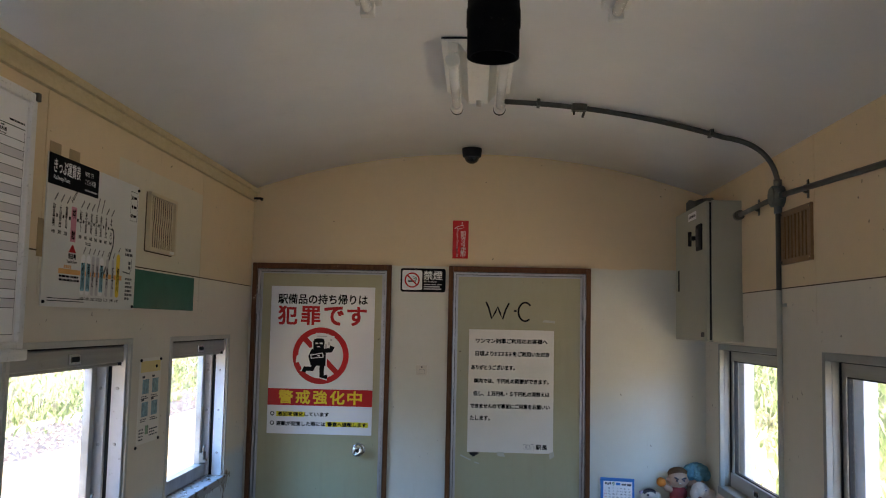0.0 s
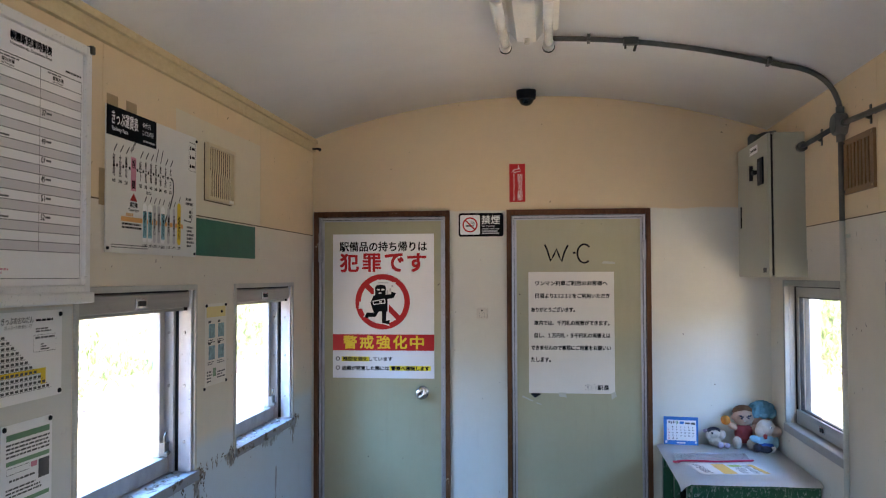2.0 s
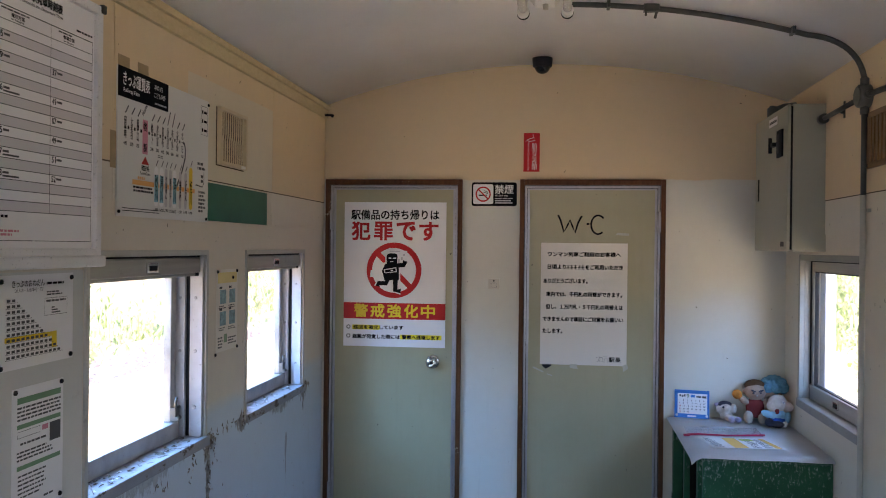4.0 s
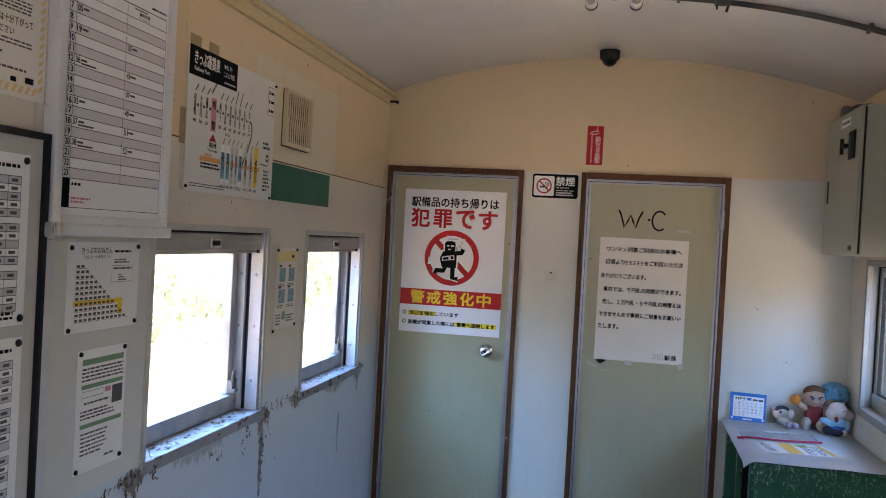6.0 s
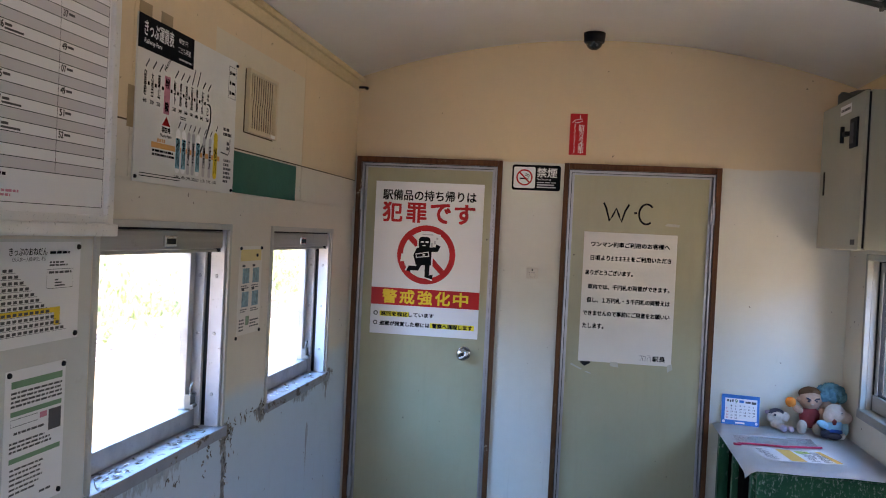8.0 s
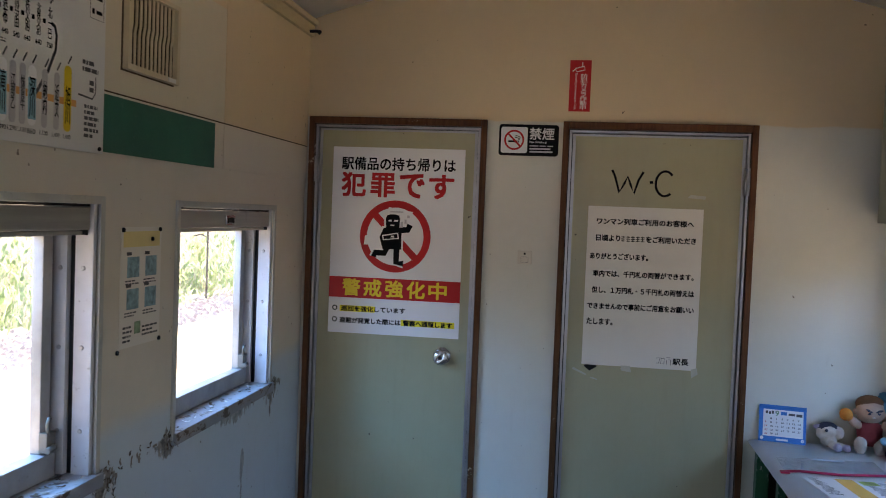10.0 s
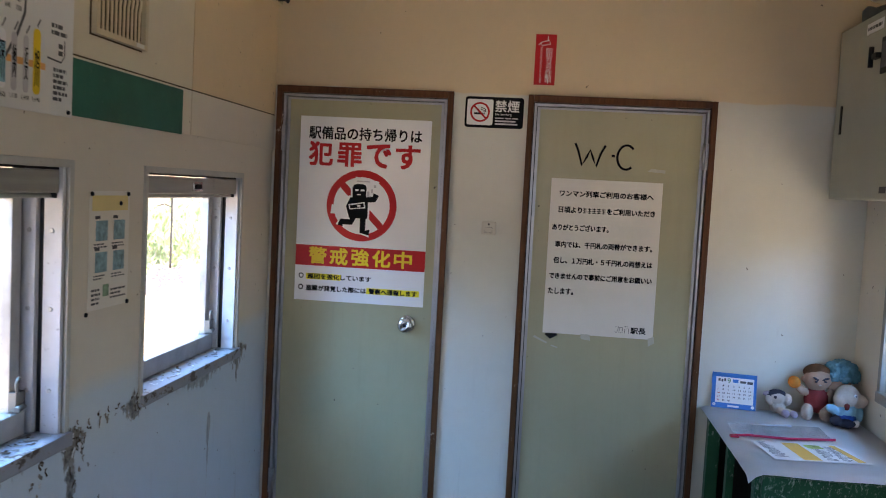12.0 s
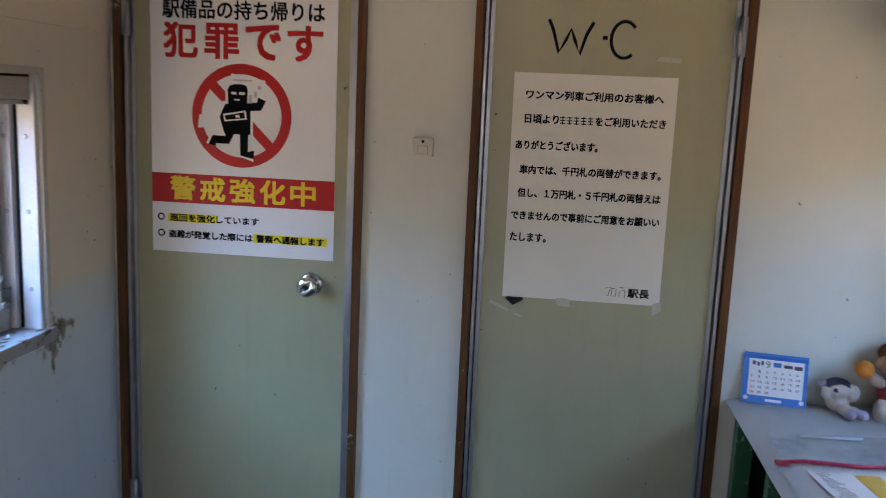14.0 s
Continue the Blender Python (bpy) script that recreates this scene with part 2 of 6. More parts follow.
M_ORANGE = mat("orange_print", (0.72, 0.36, 0.12), 0.45, 0, 0.05)
M_GREENP = mat("green_print", (0.16, 0.30, 0.18), 0.45, 0, 0.05)
M_CHALK = mat("green_board", (0.02, 0.125, 0.085), 0.5, 0, 0.14, 7, 0.05, 150, 0.15, (0.2, 0.3, 0.25))
M_BOX = mat("cabinet_enamel", (0.34, 0.345, 0.28), 0.35, 0, 0.05, 3, 0.06, 200, 0.08)
M_PIPE = mat("grey_conduit", (0.085, 0.085, 0.076), 0.40, 0.3, 0.2, 20, 0.1, 150, 0.3)
M_JBOX = mat("grey_box_paint", (0.125, 0.128, 0.112), 0.45, 0.1, 0.15, 20, 0.1, 150, 0.3)
M_FLUE = mat("black_flue", (0.005, 0.005, 0.006), 0.82, 0.2, 0.4, 25, 0.2, 100, 0.15, (0.2, 0.18, 0.16))
M_VENTC = mat("cream_plastic", (0.60, 0.50, 0.34), 0.4, 0, 0.05, 8)
M_VENTB = mat("brown_plastic", (0.20, 0.115, 0.055), 0.4, 0, 0.1, 8)
M_WPLASTIC = mat("white_plastic", (0.60, 0.57, 0.49), 0.35, 0, 0.05, 8, 0.04, 200, 0.1)
M_LAMP = mat("lamp_enamel", (0.78, 0.77, 0.72), 0.3, 0, 0.05, 8, 0.03, 200, 0.15)
M_TUBE = mat("fluorescent_glass", (0.80, 0.79, 0.75), 0.25, 0, 0.03, 8, 0.0)
M_TAPE = mat("brown_tape", (0.34, 0.25, 0.14), 0.5, 0, 0.1, 20)
M_CLOTH = mat("white_table_sheet", (0.82, 0.83, 0.85), 0.32, 0, 0.05, 4, 0.15, 25, 0.15, (0.4, 0.36, 0.33))
M_GREENWOOD = green_paint()
# near-black wood colour that holds the shade inside the desk
M_INNER_SHADE = wood("shaded_inner_wood", (0.012, 0.010, 0.008), (0.022, 0.018, 0.014), rough=0.7)
# for the open board joints and the grille's painted shadow
M_JOINT_SHADOW = mat("dark_joint_and_shadow", (0.10, 0.07, 0.045), 0.9, 0, 0.2, 30)
M_ZIP = mat("pink_red_plastic", (0.50, 0.02, 0.07), 0.35, 0, 0.05)
M_GLASS = glass_mat("window_glass", 0.03)
M_FILM = glass_mat("clear_plastic_film", 0.25)
M_PLATFORM = mat("pale_gravel", (0.60, 0.505, 0.335), 0.9, 0, 0.15, 2, 0.5, 30, 0.2)
M_YARD = mat("pale_yard_gravel", (0.74, 0.63, 0.41), 0.9, 0, 0.12, 2, 0.5, 30, 0.15)
M_BALLAST = mat("rusty_ballast", (0.40, 0.34, 0.30), 0.9, 0, 0.25, 6, 0.6, 20, 0.5)
M_GROUND = mat("dry_earth", (0.24, 0.21, 0.14), 0.95, 0, 0.25, 1.5, 0.5, 20, 0.3)


# ---- building helpers ----
ORIGIN = {}


def part(name, bm, material, parent=None, label=""):
    """Link a bmesh, in world metres, as one mesh object under a thing or a part."""
    me = bpy.data.meshes.new(name)
    bmesh.ops.recalc_face_normals(bm, faces=bm.faces)
    bm.to_mesh(me)
    bm.free()
    for m in material if isinstance(material, (list, tuple)) else (material,):
        me.materials.append(m)
    ob = new(name, me)
    if parent is not None:
        ob.parent = parent
        ob.matrix_parent_inverse = Matrix.Translation(-ORIGIN.get(parent.name, Vector((0, 0, 0))))
    if label:
        ob["label"] = label
    return ob


def thing(name, loc, label, category, group="", kind=""):
    ob = new(name)
    ob.empty_display_size = 0.05
    ob.location = loc
    ORIGIN[ob.name] = Vector(loc)
    return tagged(ob, label, category, group, kind)


def box(bm, x0, x1, y0, y1, z0, z1, bevel=0.0):
    made = bmesh.ops.create_cube(bm, size=1.0, matrix=Matrix.LocRotScale(((x0 + x1) / 2, (y0 + y1) / 2, (z0 + z1) / 2), None, (abs(x1 - x0), abs(y1 - y0), abs(z1 - z0))))
    if bevel:
        es = list({e for v in made["verts"] for e in v.link_edges})
        bmesh.ops.bevel(bm, geom=es, offset=bevel, segments=2, affect="EDGES", profile=0.7)
    return bm


def boxes(*specs, bevel=0.0):
    bm = bmesh.new()
    for s in specs:
        box(bm, *s, bevel=bevel)
    return bm


def tube(bm, points, r, n=12, cap=True):
    """A round bar along a line of points."""
    pts = [Vector(p) for p in points]
    rings = []
    side = None
    for i, p in enumerate(pts):
        d = (pts[min(i + 1, len(pts) - 1)] - pts[max(i - 1, 0)]).normalized()
        if side is None:
            side = d.orthogonal().normalized()
        side = (side - d * side.dot(d)).normalized()
        up = d.cross(side)
        rad = r[i] if isinstance(r, (list, tuple)) else r
        rings.append([bm.verts.new(p + rad * (math.cos(a) * side + math.sin(a) * up)) for a in (2 * math.pi * k / n for k in range(n))])
    for a, b in zip(rings, rings[1:]):
        for k in range(n):
            f = bm.faces.new((a[k], a[(k + 1) % n], b[(k + 1) % n], b[k]))
            f.smooth = True
    if cap:
        bm.faces.new(rings[0][::-1]), bm.faces.new(rings[-1])
    return bm


def ball(bm, c, r, mi=0, squash=(1, 1, 1), rot=(0, 0, 0), seg=20):
    m = Matrix.LocRotScale(c, Euler([radians(a) for a in rot]), tuple(r * s for s in squash))
    made = bmesh.ops.create_uvsphere(bm, u_segments=seg, v_segments=seg * 2 // 3, radius=1.0, matrix=m)
    for f in {f for v in made["verts"] for f in v.link_faces}:
        f.material_index, f.smooth = mi, True
    return bm


class Plane:
    """A flat face to print on: u to the right, v up, d towards the viewer."""

    def __init__(self, m):
        self.m = m

    def at(self, u, v, d=0.0):
        return self.m @ Vector((u, v, d))

    def slab(self, bm, u0, u1, v0, v1, d0, d1, bevel=0.0):
        box(bm, u0, u1, v0, v1, d0, d1, bevel)
        return bm

    def rounded(self, bm, u0, u1, v0, v1, d0, d1, r):
        """A flat plate with round corners."""
        ring = []
        for cu, cv, a0 in ((u1 - r, v1 - r, 0), (u0 + r, v1 - r, 90), (u0 + r, v0 + r, 180), (u1 - r, v0 + r, 270)):
            ring += [(cu + r * math.cos(radians(a0 + k * 18)), cv + r * math.sin(radians(a0 + k * 18))) for k in range(6)]
        lo = [bm.verts.new((u, v, d0)) for u, v in ring]
        hi = [bm.verts.new((u, v, d1)) for u, v in ring]
        bm.faces.new(hi)
        bm.faces.new(lo[::-1])
        for k in range(len(ring)):
            bm.faces.new((lo[k - 1], lo[k], hi[k], hi[k - 1]))
        return bm

    def spaced(self, body, u0, u1, v0, v1, d, material, parent, bold, fill):
        """Large letters set apart, each one by itself."""
        pitch = (u1 - u0) / (len(body) - 1 + fill)
        for k, ch in enumerate(body):
            self.text(ch, u0 + pitch * k, u0 + pitch * (k + fill), v0, v1, d, material, parent, bold, "letter")

    def part(self, name, bm, material, parent=None, label=""):
        bm.transform(self.m)
        return part(name, bm, material, parent, label)

    def rects(self, name, specs, d, material, parent, label=""):
        bm = bmesh.new()
        for u0, u1, v0, v1 in specs:
            bm.faces.new([bm.verts.new((u, v, d)) for u, v in ((u0, v0), (u1, v0), (u1, v1), (u0, v1))])
        ob = self.part(name, bm, material, parent, label)
        return tagged(ob, kind="stuff") if len(specs) > 3 else ob

    def poly(self, name, polys, d, material, parent, label=""):
        bm = bmesh.new()
        for p in polys:
            bm.faces.new([bm.verts.new((u, v, d)) for u, v in p])
        return self.part(name, bm, material, parent, label)

    def ring(self, name, u, v, r0, r1, d, material, parent, n=48):
        bm = bmesh.new()
        a = [[bm.verts.new((u + r * math.cos(2 * math.pi * k / n), v + r * math.sin(2 * math.pi * k / n), d)) for k in range(n)] for r in (r0, r1)]
        for k in range(n):
            bm.faces.new((a[0][k], a[1][k], a[1][(k + 1) % n], a[0][(k + 1) % n]))
        return self.part(name, bm, material, parent)

    def strokes(self, name, lines, w, d, material, parent, label=""):
        """Flat pen strokes along lines."""
        bm = bmesh.new()
        for line in lines:
            pts = [Vector((*p, d)) for p in line]
            prev = None
            for i, p in enumerate(pts):
                t = (pts[min(i + 1, len(pts) - 1)] - pts[max(i - 1, 0)]).normalized()
                s = Vector((-t.y, t.x, 0)) * w / 2
                pair = (bm.verts.new(p + s), bm.verts.new(p - s))
                if prev:
                    bm.faces.new((prev[0], prev[1], pair[1], pair[0]))
                prev = pair
        ob = self.part(name, bm, material, parent, label)
        return tagged(ob, kind="stuff") if name == "leader_line" else ob

    def text(self, body, u0, u1, v0, v1, d, material, parent, bold=0.0, name="lettering", vertical=False):
        """Words set to fill a box."""
        c = bpy.data.curves.new(name, "FONT")
        c.body = "\n".join(body) if vertical else body
        c.resolution_u = 3
        if vertical:
            c.align_x = "CENTER"
            c.space_line = 0.85
        tmp = new("tmp_text", c)
        bpy.context.view_layer.update()
        me = bpy.data.meshes.new_from_object(tmp.evaluated_get(bpy.context.evaluated_depsgraph_get()))
        bpy.data.objects.remove(tmp)
        bpy.data.curves.remove(c)
        bm = bmesh.new()
        bm.from_mesh(me)
        bpy.data.meshes.remove(me)
        xs, ys = [v.co.x for v in bm.verts], [v.co.y for v in bm.verts]
        x0, x1, y0, y1 = min(xs), max(xs), min(ys), max(ys)
        for v in bm.verts:
            v.co = (u0 + (v.co.x - x0) / (x1 - x0) * (u1 - u0), v0 + (v.co.y - y0) / (y1 - y0) * (v1 - v0), d)
        if bold:
            size = (v1 - v0) / (len(body) if vertical else 1)
            base = bm.copy()
            for k, (p, q) in enumerate(((1, 1), (-1, 1), (1, -1), (-1, -1), (1, 0), (-1, 0))):
                c2 = base.copy()
                for v in c2.verts:
                    v.co += Vector((p * bold * size, q * bold * size, 0.00004 * (k + 1)))
                tmp_me = bpy.data.meshes.new("tmp")
                c2.to_mesh(tmp_me)
                bm.from_mesh(tmp_me)
                bpy.data.meshes.remove(tmp_me)
                c2.free()
            base.free()
        for f in bm.faces:
            f.material_index = 0
        return self.part(name, bm, material, parent)


L, R, END, BACK = -1.10, 1.165, 4.50, -2.6


def on_left(y, z, out=0.0):
    return Plane(Matrix(((0, 0, 1, L + out), (1, 0, 0, y), (0, 1, 0, z), (0, 0, 0, 1))))


def on_right(y, z, out=0.0):
    return Plane(Matrix(((0, 0, -1, R - out), (-1, 0, 0, y), (0, 1, 0, z), (0, 0, 0, 1))))


def on_end(x, z, out=0.0):
    return Plane(Matrix(((1, 0, 0, x), (0, 0, -1, END - out), (0, 1, 0, z), (0, 0, 0, 1))))


def wall(name, axis, face, back, a0, a1, z0, z1, holes, material, label):
    """A wall with real thickness and openings that go through it. axis: the direction that it runs along."""
    us = sorted({a0, a1, *(h[0] for h in holes), *(h[1] for h in holes)})
    zs = sorted({z0, z1, *(h[2] for h in holes), *(h[3] for h in holes)})
    solid = lambda i, j: 0 <= i < len(us) - 1 and 0 <= j < len(zs) - 1 and not any(h[0] <= us[i] < h[1] and h[2] <= zs[j] < h[3] for h in holes)
    bm = bmesh.new()

    def quad(*pts):
        bm.faces.new([bm.verts.new((w, u, z) if axis == "y" else (u, w, z)) for u, w, z in pts])

    for i in range(len(us) - 1):
        for j in range(len(zs) - 1):
            if not solid(i, j):
                continue
            u, v, p, q = us[i], us[i + 1], zs[j], zs[j + 1]
            for w in (face, back):
                quad((u, w, p), (v, w, p), (v, w, q), (u, w, q))
            if not solid(i - 1, j):
                quad((u, face, p), (u, back, p), (u, back, q), (u, face, q))
            if not solid(i + 1, j):
                quad((v, face, p), (v, back, p), (v, back, q), (v, face, q))
            if not solid(i, j - 1):
                quad((u, face, p), (v, face, p), (v, back, p), (u, back, p))
            if not solid(i, j + 1):
                quad((u, face, q), (v, face, q), (v, back, q), (u, back, q))
    bmesh.ops.remove_doubles(bm, verts=bm.verts, dist=1e-5)
    return tagged(part(name, bm, material), label, "wall", kind="structure")


# ---- structure ----
def ceiling_z(x):
    return 2.368 - (3.37 - math.sqrt(3.37 ** 2 - (x - 0.025) ** 2))


W_TOP, W_SILL = 1.425, 0.81
LEFT_WIN = ((2.285, 3.02), (3.415, 4.148))
RIGHT_WIN = ((2.29, 3.03), (3.465, 4.225))
# assumed openings, out of view, added to let daylight in from behind
rear = ((-0.90, -0.17), (-2.2, -1.45))
right_rear = ((1.115, 1.855), (-2.2, -1.45))
wall_left = wall("wall_left", "y", L, L - 0.13, BACK - 0.1, END + 0.1, 0, 2.4, [(a, b, W_SILL - 0.02, W_TOP) for a, b in LEFT_WIN + rear], M_LEFT, "painted board wall, cream above, pale sky-tinted paint below, stained under the windows")
wall_right = wall("wall_right", "y", R, R + 0.13, BACK - 0.1, END + 0.1, 0, 2.4, [(a, b, W_SILL - 0.02, W_TOP) for a, b in RIGHT_WIN + right_rear], M_RIGHT, "painted board wall, cream above and pale green below")
D1, D2 = (-1.085, -0.386), (-0.100, 0.603)
wall_end = wall("wall_end", "x", END, END + 0.10, L, R, 0, 2.4, [(D1[0] + 0.006, D1[1] - 0.006, 0, 1.794), (D2[0] + 0.006, D2[1] - 0.006, 0, 1.794)], M_END, "painted end wall, cream above the doors and pale green below")
# unseen wall; its doorway is added as a daylight source
wall_back = wall("wall_back", "x", BACK, BACK - 0.10, L, R, 0, 2.4, [(-0.45, 0.45, 0, 1.9)], M_END, "plain painted back wall, out of view, with a doorway added for light")
tagged(part("floor", boxes((L - 0.13, R + 0.13, BACK - 0.1, END + 0.75, -0.12, 0.0)), M_FLOOR), "dark worn concrete floor", "floor", kind="structure")
bm = bmesh.new()
xs = [L - 0.13 + (R - L + 0.26) * k / 40 for k in range(41)]
rows = []
for lift in (0.0, 0.05):
    rows.append([[bm.verts.new((x, y, ceiling_z(x) + lift)) for x in xs] for y in (BACK - 0.1, END + 0.1)])
for row in rows:
    for k in range(40):
        f = bm.faces.new((row[0][k], row[0][k + 1], row[1][k + 1], row[1][k]))
        f.smooth = True
for y in (0, 1):
    for k in range(40):
        bm.faces.new((rows[0][y][k], rows[0][y][k + 1], rows[1][y][k + 1], rows[1][y][k]))
for k in (0, 40):
    bm.faces.new((rows[0][0][k], rows[0][1][k], rows[1][1][k], rows[1][0][k]))
tagged(part("ceiling", bm, M_CEIL), "arched pale grey-white painted ceiling", "ceiling", kind="structure")
tagged(part("roof", boxes((L - 0.2, R + 0.2, BACK - 0.2, END + 0.9, 2.44, 2.5)), M_PIPE), "plain grey sheet roof over the cabin", "roof", kind="structure")
tagged(part("closet_wall", boxes((L, R, END + 0.75, END + 0.8, 0, 2.4), (L - 0.13, L, END + 0.1, END + 0.8, 0, 2.4), (R, R + 0.13, END + 0.1, END + 0.8, 0, 2.4)), M_END), "plain wall behind the doors", "wall", kind="structure")

# thin boards on the side walls, with open joints
def panels(parent, plane, mirror, spans, top, mid, bot, material):
    for a, b in spans:
        for z0, z1, d in ((mid + 0.002, top, 0.005), (bot, mid - 0.002, 0.004)):
            u0, u1 = (-b, -a) if mirror else (a, b)
            if d == 0.005:
                bm = bmesh.new()
                plane.slab(bm, u0, u1, mid - 0.003, mid + 0.003, 0.0, 0.0028)
                plane.slab(bm, u1 - 0.003, u1 + 0.0, mid + 0.003, top, 0.0, 0.0026)
                plane.part("joint", bm, M_JOINT_SHADOW, parent)
            bm = bmesh.new()
            plane.slab(bm, u0 + 0.0012, u1 - 0.0012, z0, z1, 0.0, d)
            plane.part("panel", bm, material, parent)


panels(wall_left, on_left(0, 0), False, ((BACK, 0.1), (0.1, 1.79), (1.79, 2.395), (2.395, 3.69), (3.69, END)), 2.18, 1.681, 1.546, M_LEFT)
panels(wall_right, on_right(0, 0), True, ((BACK, 0.6), (0.6, 2.05), (2.05, 3.10), (3.10, 3.47), (3.47, END)), 2.18, 1.667, 1.53, M_RIGHT)

bm = bmesh.new()
box(bm, L, L + 0.020, BACK, END - 0.001, 2.108, 2.165, 0.004)
box(bm, L, L + 0.034, BACK, END - 0.001, 2.150, 2.172, 0.004)
tagged(part("cornice_moulding", bm, M_CORNICE), "cream-painted wooden moulding under the ceiling", "moulding", kind="structure")
tagged(part("baseboard_left", boxes((L, L + 0.012, BACK, END - 0.03, 0, 0.055), bevel=0.002), M_TRIM), "worn brown wooden baseboard", "baseboard", kind="structure")
tagged(part("baseboard_right", boxes((R - 0.012, R, BACK, END, 0, 0.055), bevel=0.002), M_TRIM), "worn brown wooden baseboard", "baseboard", kind="structure")
tagged(part("baseboard_end", boxes((D1[1], D2[0], END - 0.012, END, 0, 0.05), bevel=0.002), M_TRIM), "worn brown wooden baseboard between the doors", "baseboard", kind="structure")
tagged(part("baseboard_corner", boxes((D2[1], R, END - 0.012, END, 0, 0.05), bevel=0.002), M_TRIM), "worn brown wooden baseboard", "baseboard", kind="structure")


# ---- doors ----
def door(name, x0, x1, hinge_left, knob, label):
    d = thing(name, ((x0 + x1) / 2, END, 0), label, "door", "toilet and store doors", "structure")
    t = 1.80
    part("casing", boxes((x0, x0 + 0.022, END - 0.018, END + 0.05, 0, t), (x1 - 0.022, x1, END - 0.018, END + 0.05, 0, t), (x0 + 0.022, x1 - 0.022, END - 0.018, END + 0.05, t - 0.027, t), bevel=0.003), M_TRIM, d, "chipped brown wooden casing")
    a, b, c = x0 + 0.022, x1 - 0.022, t - 0.027
    fr = part("frame", boxes((a + 0.003, a + 0.012, END - 0.004, END + 0.08, 0, c - 0.003), (b - 0.012, b - 0.003, END - 0.004, END + 0.08, 0, c - 0.003), (a + 0.012, b - 0.012, END - 0.004, END + 0.08, c - 0.012, c - 0.003), (a + 0.012, b - 0.012, END + 0.002, END + 0.08, 0.0, 0.022), bevel=0.0015), M_ALU, d, "aluminium door frame")
    part("gasket", boxes((a, a + 0.003, END + 0.004, END + 0.08, 0, c), (b - 0.003, b, END + 0.004, END + 0.08, 0, c), (a + 0.003, b - 0.003, END + 0.004, END + 0.08, c - 0.003, c), (a + 0.012, a + 0.024, END + 0.030, END + 0.08, 0.022, c - 0.012), (b - 0.024, b - 0.012, END + 0.030, END + 0.08, 0.022, c - 0.012), (a + 0.024, b - 0.024, END + 0.030, END + 0.08, c - 0.024, c - 0.012)), M_DARK, fr, "black rubber seal")
    u, v, w = a + 0.0150, b - 0.0150, c - 0.0155
    part("edge_profile", boxes((u, u + 0.011, END + 0.014, END + 0.021, 0.026, w), (v - 0.011, v, END + 0.014, END + 0.021, 0.026, w), (u + 0.011, v - 0.011, END + 0.014, END + 0.021, w - 0.008, w), (u + 0.011, v - 0.011, END + 0.014, END + 0.021, 0.026, 0.034), bevel=0.001), M_ALU, d)
    part("leaf", boxes((u + 0.011, v - 0.011, END + 0.018, END + 0.055, 0.034, w - 0.008)), M_DOOR, d)
    hx = a + 0.004 if hinge_left else b - 0.004
    for z in (1.545, 0.16):
        bm = tube(bmesh.new(), ((hx + (0.012 if hinge_left else -0.012), END - 0.006, z), (hx + (0.012 if hinge_left else -0.012), END - 0.006, z + 0.10)), 0.006, 10)
        box(bm, hx - 0.004, hx + 0.018 if hinge_left else hx + 0.004, END - 0.007, END - 0.004, z, z + 0.10)
        part("hinge", bm, M_ALU, d)
    if knob:
        kx, kz = knob
        y = END + 0.018
        rose = part("door_handle", tube(bmesh.new(), ((kx, y, kz), (kx, y - 0.006, kz), (kx, y - 0.010, kz)), [0.034, 0.034, 0.026], 28), M_STEEL, d, "polished steel round knob")
        part("knob", tube(bmesh.new(), ((kx, y - 0.010, kz), (kx, y - 0.026, kz), (kx, y - 0.034, kz), (kx, y - 0.048, kz), (kx, y - 0.056, kz), (kx, y - 0.053, kz)), [0.012, 0.013, 0.026, 0.029, 0.023, 0.012], 28), M_STEEL, rose)
        part("lock_button", tube(bmesh.new(), ((kx, y - 0.053, kz), (kx, y - 0.058, kz)), 0.006, 14), M_DARK, rose)
    return d


door_1 = door("door_1", *D1, True, (-0.530, 0.884), "closed olive-green flush door in a brown wooden casing with a steel knob")
door_2 = door("door_2", *D2, False, None, "closed olive-green toilet door in a brown wooden casing")


